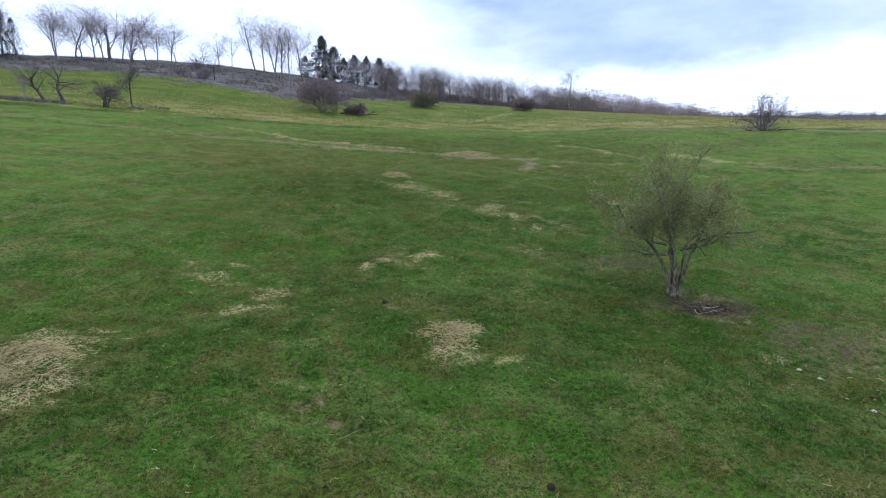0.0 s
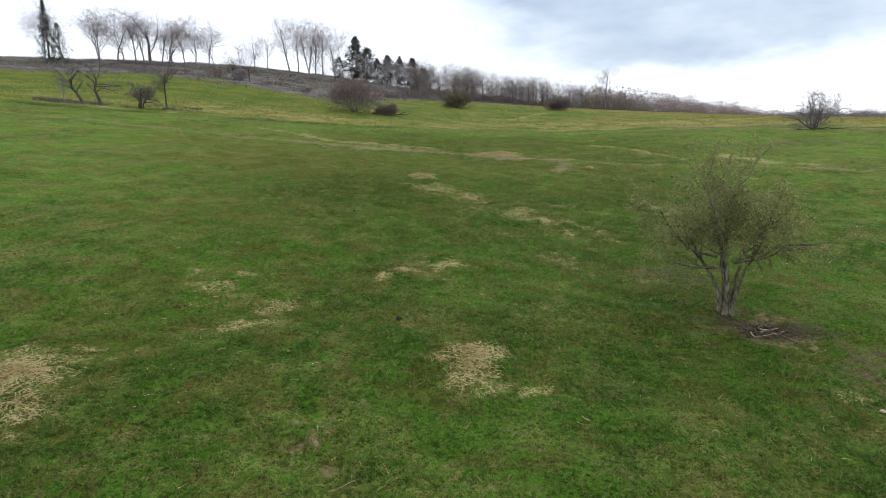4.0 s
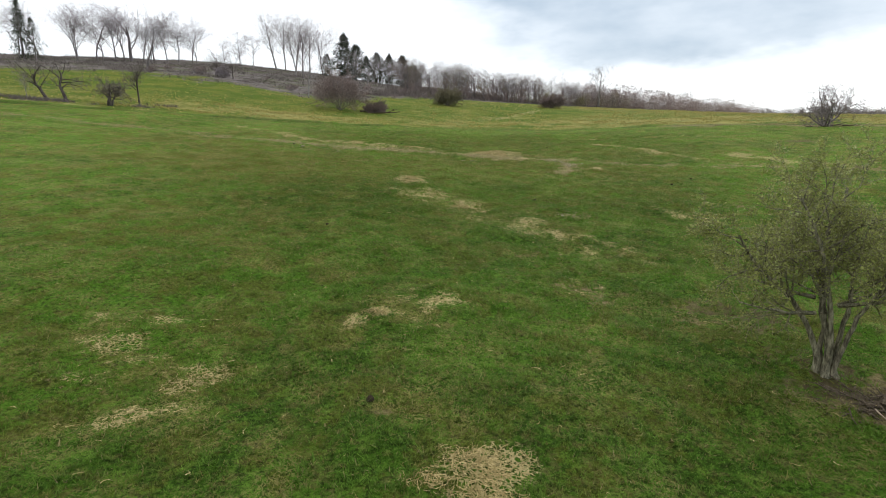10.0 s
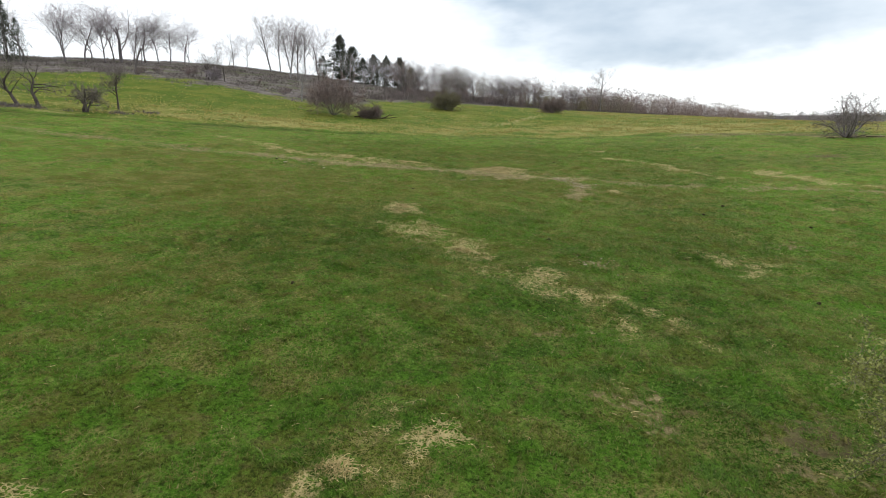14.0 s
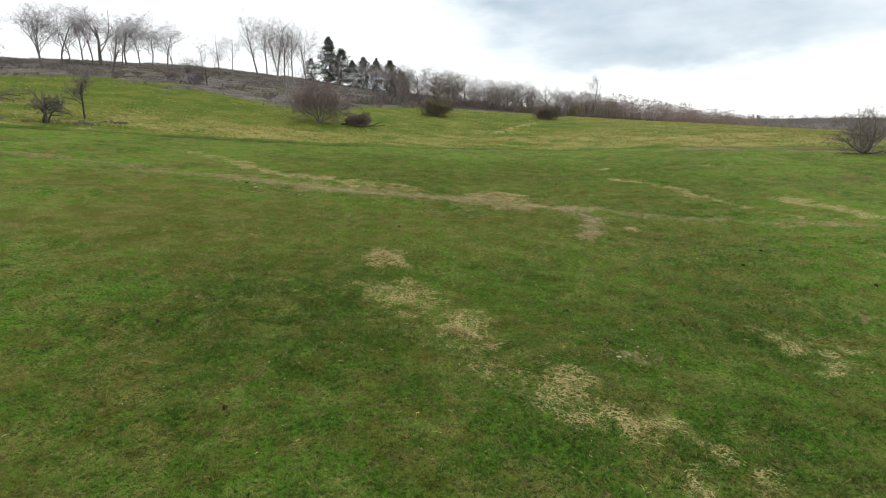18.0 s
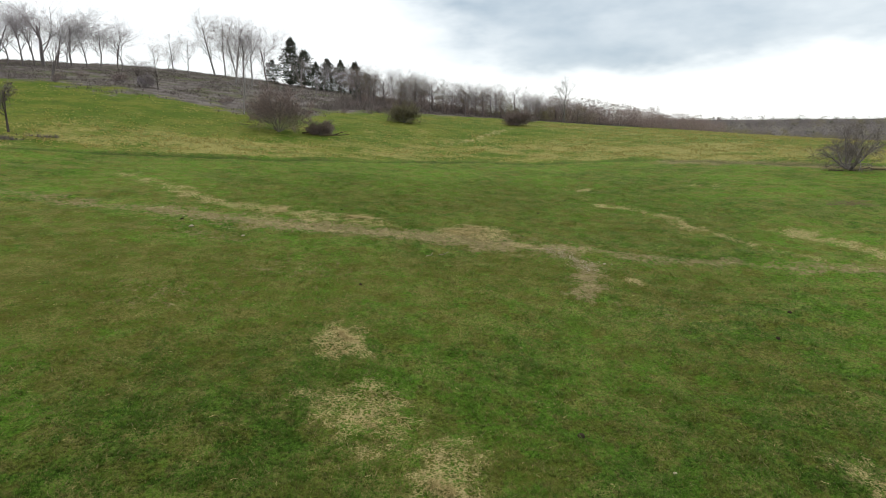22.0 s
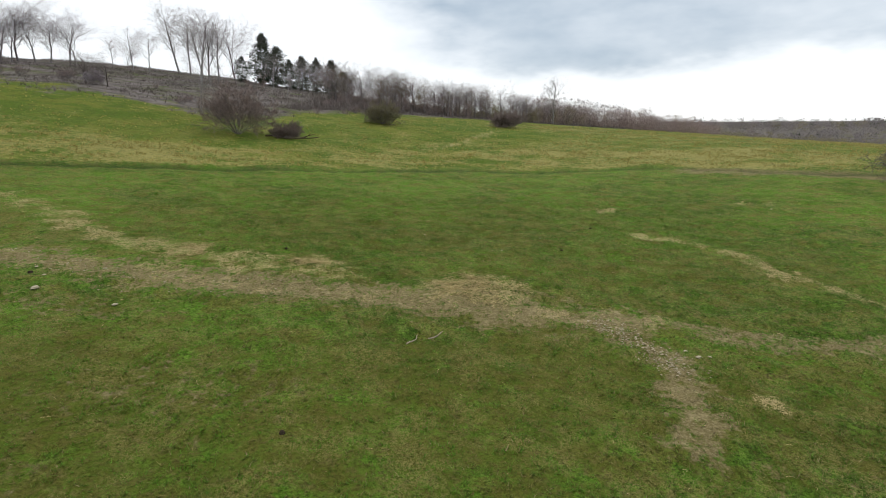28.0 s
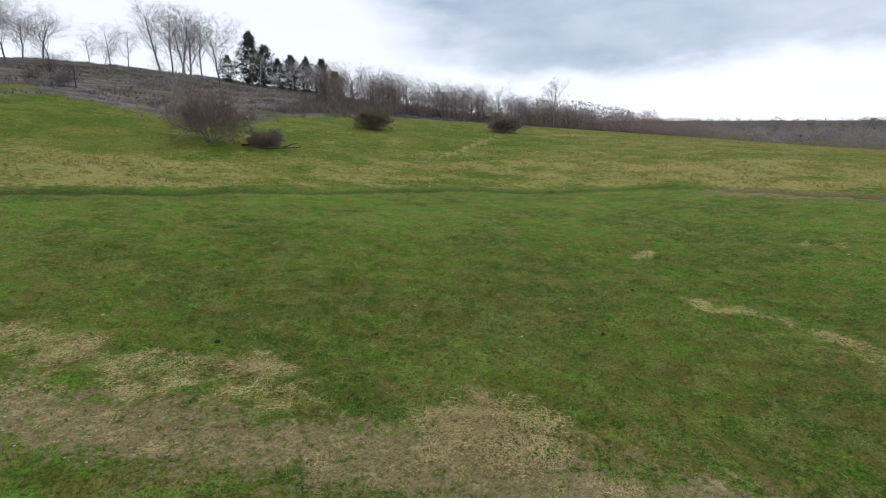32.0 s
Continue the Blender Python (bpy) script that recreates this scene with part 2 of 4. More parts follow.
DIRT_SPOTS = [(-2.1, 15.9, 0.7, 0.4, 0.75), (-2.9, 13.9, 0.9, 0.5, 0.7), (-2.4, 12.4, 0.6, 0.4, 0.6), (-2.0, 19.7, 0.3, 0.3, 0.8), (4.05, 27.4, 0.9, 0.6, 0.6), (1.7, 70.5, 1.5, 1.3, 0.7), (10.2, 21.7, 2.3, 1.2, 0.9), (13.2, 18.6, 3.4, 2.6, 0.6), (8.6, 26.4, 2.4, 1.8, 0.55), (4.3, 28.1, 1.4, 0.9, 0.5), (39.6, 81.3, 3.0, 1.7, 0.7),
              (5.7, 40.1, 1.1, 0.8, 0.75), (9.4, 23.0, 1.4, 1.2, 0.6), (-17, 66.8, 6, 2, 0.35), (2.0, 70.2, 1.2, 0.8, 0.6), (17, 45, 2.4, 1.2, 0.4),
              (3.0, 33.0, 2.0, 1.5, 0.25), (-9, 60, 5, 3, 0.28), (11, 55, 4, 2, 0.25), (-14, 55, 5, 3, 0.22)]
WORN = [(-4, 84, 34, 15, 0.5), (10, 74, 30, 9, 0.55), (-26, 82, 18, 9, 0.5), (-17, 57, 18, 13, 0.9), (2, 57, 9, 6, 0.6), (-2, 82, 14, 9, 0.55), (-14, 33, 9, 10, 0.5), (10, 50, 5, 8, 0.45), (-28, 66, 14, 5, 0.8), (0, 61, 18, 7.5, 0.85), (14, 60, 9, 5, 0.65), (2, 10.5, 8, 3.5, 0.5), (-9, 19, 6, 6, 0.4), (-1, 41, 7, 7, 0.45)]
MUD = [(39.6, 81.3, 3.2, 1.8, 0.55), (9.3, 22.9, 1.5, 1.1, 0.6), (12.8, 19.2, 3.0, 2.2, 0.5), (9.0, 26.6, 2.2, 1.5, 0.6), (2.0, 70.0, 1.1, 0.7, 0.4), (56, 103, 5, 1.6, 0.6)]
EDGE_X = np.array([-200, -75, -55, -38, -21, 5, 34, 39, 51, 70, 220.0])
EDGE_Y = np.array([92, 93, 97, 105, 116, 127, 125, 119, 112, 106, 80.0])
SCRUB_X = np.array([-400, -260, -150, -127, -116, -106, -96, -82, -72, -62, -49, -38, -32, -18, 2, 26, 60, 120, 300.0])
SCRUB_Y = np.array([170, 160, 152, 158, 174, 188, 186, 179, 189, 188, 178, 186, 207, 226, 246, 262, 270, 300, 330.0])


def zones(x, y):
    """Cover of the ground: straw, bare earth, rough yellow grass, brushwood, ditch, worn turf."""
    x, y = np.ravel(x), np.ravel(y)
    wob_x = x + (lattice(x, y, 1.1, 1) - 0.5) * 1.6 + (lattice(x, y, 0.4, 2) - 0.5) * 0.8
    wob_y = y + (lattice(x, y, 1.1, 3) - 0.5) * 1.6 + (lattice(x, y, 0.4, 4) - 0.5) * 0.8
    straw = blots(wob_x, wob_y, STRAW_NEAR + STRAW_FAR)
    for line, wide, s in STRAW_LINES:
        straw = np.maximum(straw, s * along(wob_x, wob_y, line, wide) * (0.45 + 0.75 * lattice(x, y, 2.3, 15)))
    # it lies in mats with torn edges and gaps
    torn = (lattice(x, y, 0.9, 16) - 0.5) * 0.75 + (lattice(x, y, 0.42, 17) - 0.5) * 0.5
    straw = smooth(straw + torn * smooth(straw, 0.02, 0.3), 0.0, 1.22)
    dirt = blots(wob_x, wob_y, DIRT_SPOTS)
    for line, wide, s in DIRT_LINES:
        dirt = np.maximum(dirt, s * along(wob_x, wob_y, line, wide))
    line_y = np.interp(x, EDGE_X, EDGE_Y) + (lattice(x, y, 5, 6) - 0.5) * 2
    past = y - line_y
    mottle = (0.3 + 1.2 * lattice(x, y, 5, 14)) * (0.5 + 0.8 * lattice(x, y, 14, 7))
    band = 0.30 + 0.75 * np.exp(-(((past - 16) / 17) ** 2)) + 0.35 * smooth(x, 12, 45) * (1 - smooth(past, 90, 130))
    rough = smooth(past, 0, 3) * np.clip(mottle * band, 0, 1) * (1 - 0.55 * smooth(-x, 40, 80)) * (1 - 0.8 * blots(x, y, [(26, 186, 16, 22, 1.0), (-70, 160, 22, 10, 0.8)]))
    hill = smooth(past, 0, 5)
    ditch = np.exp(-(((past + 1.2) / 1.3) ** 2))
    scrub_y = np.interp(x, SCRUB_X, SCRUB_Y) + (lattice(x, y, 11, 8) - 0.5) * 14 + (lattice(x, y, 4, 9) - 0.5) * 8
    scrub = smooth(y - scrub_y, -13, 15)
    worn = np.maximum(blots(x + (lattice(x, y, 6, 12) - 0.5) * 6, y + (lattice(x, y, 6, 13) - 0.5) * 6, WORN), 0.4 * smooth(past, 0, 6) * smooth(-x, 20, 60))
    return straw, dirt, rough, scrub, ditch, worn, blots(wob_x, wob_y, MUD), hill


def turf_shade(x, y):
    """Where the blades stand: the turf is painted darker for the shade between them."""
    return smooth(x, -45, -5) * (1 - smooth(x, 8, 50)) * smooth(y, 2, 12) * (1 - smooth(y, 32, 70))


# ---- materials ----
def material(name):
    m = bpy.data.materials.new(name)
    m.use_nodes = True
    return m, Nodes(m.node_tree)


def finish(k, color, rough, bump=None, strength=0.3, distance=0.02, translucent=0.0, specular=0.3, lift=0.0):
    b = k.add("ShaderNodeBsdfPrincipled")
    k.put(b.inputs["Base Color"], color if isinstance(color, bpy.types.NodeSocket) else (*color, 1))
    k.put(b.inputs["Roughness"], rough)
    b.inputs["Specular IOR Level"].default_value = specular
    if bump is not None:
        n = k.add("ShaderNodeBump", Strength=strength, Distance=distance)
        k.link(bump, n.inputs["Height"]), k.link(n.outputs[0], b.inputs["Normal"])
    if lift:
        # thin blades take the light of the turf round them
        up = k.add("ShaderNodeVectorMath")
        up.operation = "MULTIPLY_ADD"
        k.link(k.add("ShaderNodeNewGeometry").outputs["Normal"], up.inputs[0])
        up.inputs[1].default_value, up.inputs[2].default_value = (1 - lift,) * 3, (0, 0, lift)
        unit_up = k.add("ShaderNodeVectorMath")
        unit_up.operation = "NORMALIZE"
        k.link(up.outputs[0], unit_up.inputs[0]), k.link(unit_up.outputs[0], b.inputs["Normal"])
    end = b.outputs[0]
    if translucent:
        t = k.add("ShaderNodeBsdfTranslucent")
        k.put(t.inputs["Color"], color if isinstance(color, bpy.types.NodeSocket) else (*color, 1))
        mix = k.add("ShaderNodeMixShader", Fac=translucent)
        k.link(end, mix.inputs[1]), k.link(t.outputs[0], mix.inputs[2])
        end = mix.outputs[0]
    k.link(end, k.add("ShaderNodeOutputMaterial").inputs["Surface"])


def place(k):
    return k.add("ShaderNodeNewGeometry").outputs["Position"]


def sward(k, p):
    """The colour of living turf at a place: lush and tired green, brown thatch, painted shade between the tufts."""
    wide = k.noise(p, 0.11, 4.0, 0.6)
    mid = k.noise(p, 0.62, 5.0, 0.62)
    small = k.noise(p, 2.4, 5.0, 0.68)
    tuft = k.noise(p, 8.5, 4.0, 0.68)
    c = k.mix(k.step(wide, 0.40, 0.60), GREEN_DEEP, GREEN_FRESH)
    c = k.mix(k.math("MULTIPLY", k.step(mid, 0.51, 0.57), 0.8), c, GREEN_TIRED)
    c = k.mix(k.math("MULTIPLY", k.step(small, 0.53, 0.61), 0.65), c, THATCH)
    c = k.mix(k.math("MULTIPLY", k.step(k.noise(p, 1.5, 5.0, 0.68), 0.52, 0.63), 0.7), c, GREEN_LIGHT)
    c = k.mix(k.math("MULTIPLY", k.step(tuft, 0.52, 0.66), 0.6), c, GREEN_LIGHT)
    # shade between tufts is painted as near-black green, coarse here and fine below
    c = k.mix(k.math("MULTIPLY", k.step(tuft, 0.53, 0.36), 0.8), c, GAP_SHADE)
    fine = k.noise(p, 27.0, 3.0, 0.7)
    c = k.mix(k.math("MULTIPLY", k.step(fine, 0.50, 0.38), 0.6), c, GAP_SHADE)
    return k.mix(k.math("MULTIPLY", k.step(fine, 0.55, 0.68), 0.55), c, (0.170, 0.235, 0.040))


def strands(k, p, scale, wide):
    """Thin winding lines, as of lying stalks."""
    return k.step(k.math("ABSOLUTE", k.math("SUBTRACT", k.noise(p, scale, 2.0, 0.45), 0.5)), wide, 0.0)


GREEN_DEEP, GREEN_FRESH, GREEN_TIRED, THATCH = (0.044, 0.104, 0.008), (0.086, 0.200, 0.012), (0.122, 0.128, 0.018), (0.175, 0.150, 0.042)
# the second colour is near-black green for painted shade between tufts
GREEN_LIGHT, GAP_SHADE = (0.136, 0.252, 0.024), (0.019, 0.030, 0.005)
EARTH, YELLOW, BRUSH = (0.185, 0.146, 0.062), (0.370, 0.308, 0.105), (0.100, 0.082, 0.070)

GROUND, k = material("meadow_turf")
p = place(k)


def cover(name):
    n = k.add("ShaderNodeAttribute")
    n.attribute_name = name
    return n.outputs["Fac"]


fleck = k.noise(p, 9.0, 4.0, 0.7)
speck = k.noise(p, 2.4, 5.0, 0.7)
# Beneath the blades the turf's colour is darkened to paint in their shade.
# Turf farther out has extra blue: distance haze painted into its colour.
color = k.mix(cover("turf_shade"), k.mix(1.0, sward(k, p), (1.46, 1.26, 1.75), "MULTIPLY"), k.mix(0.12, k.mix(1.0, sward(k, p), (1.02, 1.00, 1.22), "MULTIPLY"), (0.030, 0.045, 0.005)))
tired = k.mix(k.step(k.noise(p, 3.0, 5.0, 0.7), 0.40, 0.60), (0.136, 0.118, 0.028), (0.100, 0.110, 0.016))
# painted shade between the tufts of tired turf too
tired = k.mix(k.math("MULTIPLY", k.step(k.noise(p, 11.0, 4.0, 0.7), 0.48, 0.36), 0.6), tired, GAP_SHADE)
color = k.mix(k.math("MULTIPLY", k.step(k.math("ADD", cover("worn"), k.math("MULTIPLY", k.math("SUBTRACT", k.noise(p, 0.8, 5.0, 0.7), 0.5), 2.6)), 0.1, 0.9), 0.75), color, tired)
dead = k.math("ADD", k.step(k.noise(p, 5.5, 4.0, 0.7), 0.58, 0.68), k.math("MAXIMUM", strands(k, p, 5.5, 0.035), strands(k, k.stretch(p, (1.2, 0.8, 1.0)), 9.0, 0.045)), True)
dead = k.math("MULTIPLY", dead, k.step(k.noise(p, 0.5, 5.0, 0.65), 0.44, 0.60))
color = k.mix(k.math("MULTIPLY", dead, 0.7), color, (0.30, 0.255, 0.088))
dirty = k.step(k.math("ADD", cover("dirt"), k.math("MULTIPLY", k.math("SUBTRACT", speck, 0.5), 3.4)), 0.25, 0.9)
earth = k.mix(k.step(fleck, 0.35, 0.7), EARTH, (0.33, 0.262, 0.128))
earth = k.mix(k.step(k.noise(p, 1.3, 6.0, 0.75), 0.52, 0.7), earth, (0.40, 0.325, 0.165))
earth = k.mix(k.math("MULTIPLY", k.step(k.noise(p, 16.0, 4.0, 0.75), 0.58, 0.68), 0.8), earth, (0.50, 0.425, 0.255))
earth = k.mix(k.math("MULTIPLY", k.step(k.noise(p, 6.0, 5.0, 0.75), 0.46, 0.36), 0.75), earth, (0.085, 0.066, 0.028))
color = k.mix(k.math("MULTIPLY", dirty, k.step(cover("dirt"), 0.02, 0.2)), color, earth)
slope = k.mix(k.step(k.noise(p, 0.11, 5.0, 0.65), 0.42, 0.60), (0.090, 0.145, 0.014), (0.180, 0.186, 0.032))
slope = k.mix(k.math("MULTIPLY", k.step(k.noise(p, 0.55, 5.0, 0.7), 0.54, 0.66), 0.7), slope, (0.050, 0.066, 0.016))
color = k.mix(k.math("MULTIPLY", cover("hill"), 0.8), color, slope)
clumps = k.math("ADD", k.math("MULTIPLY", k.math("SUBTRACT", k.noise(p, 0.9, 6.0, 0.78), 0.5), 3.6), k.math("MULTIPLY", k.math("SUBTRACT", k.noise(p, 0.16, 3.0, 0.6), 0.5), 2.2))
clumps = k.math("ADD", clumps, k.math("MULTIPLY", k.math("SUBTRACT", k.noise(p, 2.4, 5.0, 0.8), 0.5), 2.6))
roughly = k.step(k.math("ADD", cover("rough"), clumps), 0.35, 1.05)
color = k.mix(k.math("MULTIPLY", k.math("MULTIPLY", roughly, 0.75), k.step(cover("rough"), 0.02, 0.2)), color, YELLOW)
color = k.mix(k.math("MULTIPLY", k.math("MULTIPLY", k.step(k.noise(p, 1.5, 5.0, 0.78), 0.50, 0.40), 0.5), cover("hill")), color, (0.060, 0.075, 0.014))
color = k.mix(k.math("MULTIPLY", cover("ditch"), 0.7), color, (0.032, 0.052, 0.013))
brush = k.mix(k.step(k.noise(p, 0.22, 6.0, 0.72), 0.36, 0.64), BRUSH, (0.225, 0.192, 0.176))
brush = k.mix(k.math("MULTIPLY", k.step(k.noise(p, 0.07, 5.0, 0.7), 0.50, 0.62), 0.8), brush, (0.098, 0.108, 0.036))
brushy = k.step(k.math("ADD", cover("scrub"), k.math("MULTIPLY", k.math("SUBTRACT", k.noise(p, 0.16, 6.0, 0.72), 0.5), 3.4)), 0.2, 0.8)
color = k.mix(k.math("MULTIPLY", brushy, k.step(cover("scrub"), 0.01, 0.15)), color, brush)
color = k.mix(k.step(k.math("ADD", cover("mud"), k.math("MULTIPLY", k.math("SUBTRACT", speck, 0.5), 2.0)), 0.2, 0.8), color, k.mix(fleck, (0.046, 0.038, 0.018), (0.150, 0.120, 0.060)))
lines = k.math("MAXIMUM", k.math("MAXIMUM", strands(k, p, 2.6, 0.035), strands(k, k.stretch(p, (1.3, 0.9, 1.0)), 4.3, 0.05)), strands(k, k.stretch(p, (0.8, 1.2, 1.0)), 7.0, 0.07))
wisps = k.math("ADD", k.math("SUBTRACT", lines, 0.5), k.math("MULTIPLY", k.math("SUBTRACT", k.noise(p, 3.2, 5.0, 0.7), 0.5), 2.0))
strawy = k.step(k.math("ADD", cover("straw"), wisps), 0.42, 1.05)
strawy = k.math("MULTIPLY", strawy, k.step(cover("straw"), 0.02, 0.25))
sheaf = k.math("ADD", k.math("MULTIPLY", lines, 0.55), k.math("MULTIPLY", k.step(k.noise(p, 5.0, 6.0, 0.75), 0.36, 0.64), 0.6), True)
color = k.mix(k.math("MULTIPLY", strawy, 0.88), color, k.mix(sheaf, (0.185, 0.136, 0.054), (0.55, 0.43, 0.205)))
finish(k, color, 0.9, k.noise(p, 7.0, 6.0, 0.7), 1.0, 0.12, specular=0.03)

GRASS, k = material("grass_blade")
rnd = k.add("ShaderNodeNewGeometry").outputs["Random Per Island"]
c = k.mix(rnd, (0.046, 0.096, 0.008), (0.215, 0.310, 0.044))
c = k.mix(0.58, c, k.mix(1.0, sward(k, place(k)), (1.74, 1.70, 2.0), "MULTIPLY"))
c = k.mix(k.step(rnd, 0.955, 0.965), c, (0.34, 0.28, 0.12))
finish(k, c, 0.65, translucent=0.42, specular=0.1, lift=0.8)

TIRED_GRASS, k = material("tired_grass_blade")
rnd = k.add("ShaderNodeNewGeometry").outputs["Random Per Island"]
finish(k, k.mix(rnd, (0.150, 0.140, 0.034), (0.30, 0.275, 0.085)), 0.75, translucent=0.45, specular=0.05, lift=0.8)

DRY_GRASS, k = material("dry_grass_blade")
rnd = k.add("ShaderNodeNewGeometry").outputs["Random Per Island"]
finish(k, k.mix(rnd, (0.28, 0.24, 0.07), (0.58, 0.49, 0.17)), 0.75, translucent=0.5, specular=0.05, lift=0.85)

STRAW_MAT, k = material("straw_stalk")
rnd = k.add("ShaderNodeNewGeometry").outputs["Random Per Island"]
finish(k, k.mix(rnd, (0.30, 0.225, 0.085), (0.70, 0.55, 0.255)), 0.75, translucent=0.25, specular=0.1, lift=0.6)


def bark(name, dark, light, scale):
    m, k = material(name)
    p = k.add("ShaderNodeTexCoord").outputs["Object"]
    ridge = k.noise(k.stretch(p, (1, 1, 0.22)), scale, 5.0, 0.7)
    moss = k.noise(p, scale * 0.3, 3.0)
    own = k.add("ShaderNodeObjectInfo").outputs["Random"]
    c = k.mix(k.step(ridge, 0.35, 0.68), dark, light)
    c = k.mix(k.math("MULTIPLY", k.step(moss, 0.55, 0.75), 0.4), c, (0.10, 0.105, 0.06))
    c = k.mix(k.math("MULTIPLY", own, 0.3), c, (0.15, 0.12, 0.095))
    finish(k, c, 0.9, ridge, 0.7, 0.03, specular=0.1)
    return m


BARK = bark("thorn_bark", (0.055, 0.050, 0.030), (0.34, 0.31, 0.205), 14.0)
FAR_BARK = bark("grey_bark", (0.14, 0.118, 0.115), (0.36, 0.32, 0.31), 2.0)
BIRCH_BARK = bark("birch_bark", (0.20, 0.18, 0.17), (0.52, 0.49, 0.47), 2.5)
DEAD_WOOD = bark("weathered_wood", (0.050, 0.037, 0.022), (0.20, 0.155, 0.10), 12.0)
PALE_WOOD = bark("bleached_wood", (0.36, 0.28, 0.18), (0.60, 0.50, 0.36), 12.0)


def twig_material(name, a, b, lift=0.0, thin=0.0):
    m, k = material(name)
    rnd = k.add("ShaderNodeNewGeometry").outputs["Random Per Island"]
    own = k.add("ShaderNodeObjectInfo").outputs["Random"]
    c = k.mix(rnd, a, b)
    c = k.mix(k.math("MULTIPLY", own, 0.35), c, (0.22, 0.18, 0.15))
    finish(k, c, 0.85, translucent=thin, specular=0.1, lift=lift)
    return m


TWIG = twig_material("thorn_twig", (0.085, 0.082, 0.036), (0.34, 0.325, 0.160), 0.3, 0.2)
# Grey-purple twigs of the hilltop trees, lightened to paint in some haze.
FAR_TWIG = twig_material("hazed_grey_twig", (0.27, 0.225, 0.235), (0.46, 0.40, 0.41), 0.3)
BIRCH_TWIG = twig_material("birch_twig", (0.26, 0.22, 0.21), (0.46, 0.41, 0.39), 0.3)
RED_TWIG = twig_material("purple_twig", (0.235, 0.170, 0.150), (0.41, 0.315, 0.275), 0.3, 0.3)
BRUSH_TWIG = twig_material("brush_twig", (0.115, 0.093, 0.082), (0.25, 0.210, 0.190), 0.2)
DARK_BARK = bark("dark_bark", (0.05, 0.04, 0.036), (0.15, 0.125, 0.11), 3.0)
# Paled, low-contrast twigs for the far woods: haze is put into the colour.
HAZE_TWIG = twig_material("hazed_twig", (0.190, 0.166, 0.165), (0.250, 0.222, 0.222), 0.5, 0.35)
OLIVE_TWIG = twig_material("budding_twig", (0.19, 0.170, 0.090), (0.33, 0.295, 0.165), 0.3, 0.3)

LEAF, k = material("young_leaf")
rnd = k.add("ShaderNodeNewGeometry").outputs["Random Per Island"]
finish(k, k.mix(rnd, (0.17, 0.19, 0.04), (0.40, 0.41, 0.12)), 0.5, translucent=0.35, lift=0.3)

NEEDLE, k = material("pine_needle")
rnd = k.add("ShaderNodeNewGeometry").outputs["Random Per Island"]
own = k.add("ShaderNodeObjectInfo").outputs["Random"]
finish(k, k.mix(own, k.mix(rnd, (0.022, 0.034, 0.018), (0.042, 0.058, 0.030)), (0.085, 0.088, 0.060)), 0.8, specular=0.1, lift=0.35)

STONE, k = material("limestone")
p = k.add("ShaderNodeTexCoord").outputs["Object"]
own = k.add("ShaderNodeNewGeometry").outputs["Random Per Island"]
c = k.mix(own, (0.32, 0.26, 0.155), (0.54, 0.455, 0.31))
c = k.mix(k.math("MULTIPLY", k.step(k.noise(p, 8.0, 5.0, 0.7), 0.5, 0.7), 0.5), c, (0.33, 0.28, 0.2))
finish(k, c, 0.85, k.noise(p, 30.0, 4.0), 0.4, 0.01, specular=0.2)

DUNG, k = material("dried_dung")
p = k.add("ShaderNodeTexCoord").outputs["Object"]
finish(k, k.mix(k.noise(p, 14.0, 5.0, 0.7), (0.018, 0.014, 0.010), (0.075, 0.055, 0.035)), 0.95, k.noise(p, 25.0, 4.0), 0.8, 0.02, specular=0.02)


# ---- mesh helpers ----
class Shape:
    """Gathers corners and faces of one mesh."""

    def __init__(self):
        self.v, self.f = [], []

    def tube(self, pts, radii, sides=3, cap=False):
        pts = np.asarray(pts, float)
        n, base = len(pts), len(self.v)
        d = np.gradient(pts, axis=0)
        d /= np.linalg.norm(d, axis=1)[:, None] + 1e-9
        ref = np.array((0.0, 0.0, 1.0)) if abs(d[0][2]) < 0.8 else np.array((1.0, 0.0, 0.0))
        a = np.cross(d, ref)
        a /= np.linalg.norm(a, axis=1)[:, None] + 1e-9
        b = np.cross(d, a)
        t = np.arange(sides) * (2 * math.pi / sides)
        ring = pts[:, None] + np.asarray(radii)[:, None, None] * (np.cos(t)[None, :, None] * a[:, None] + np.sin(t)[None, :, None] * b[:, None])
        self.v.extend(map(tuple, ring.reshape(-1, 3)))
        for i in range(n - 1):
            for s in range(sides):
                p, q = base + i * sides + s, base + i * sides + (s + 1) % sides
                self.f.append((p, q, q + sides, p + sides))
        if cap:
            self.f.append(tuple(base + (n - 1) * sides + s for s in range(sides)))
            self.f.append(tuple(base + s for s in reversed(range(sides))))

    def mesh(self, name, mat, round_=True):
        me = bpy.data.meshes.new(name)
        me.from_pydata(self.v, [], self.f)
        me.materials.append(mat)
        if round_:
            me.polygons.foreach_set("use_smooth", [True] * len(me.polygons))
        return me


def triangles(name, corners, mat):
    """A mesh of loose triangles from an array (n, 3, 3)."""
    n = len(corners)
    me = bpy.data.meshes.new(name)
    me.vertices.add(3 * n), me.loops.add(3 * n), me.polygons.add(n)
    me.vertices.foreach_set("co", np.asarray(corners, np.float32).ravel())
    me.loops.foreach_set("vertex_index", np.arange(3 * n, dtype=np.int32))
    me.polygons.foreach_set("loop_start", np.arange(0, 3 * n, 3, dtype=np.int32))
    me.materials.append(mat)
    me.update()
    return me


def part(name, me, parent, label=""):
    ob = new(name, me)
    ob.parent = parent
    return tagged(ob, label)


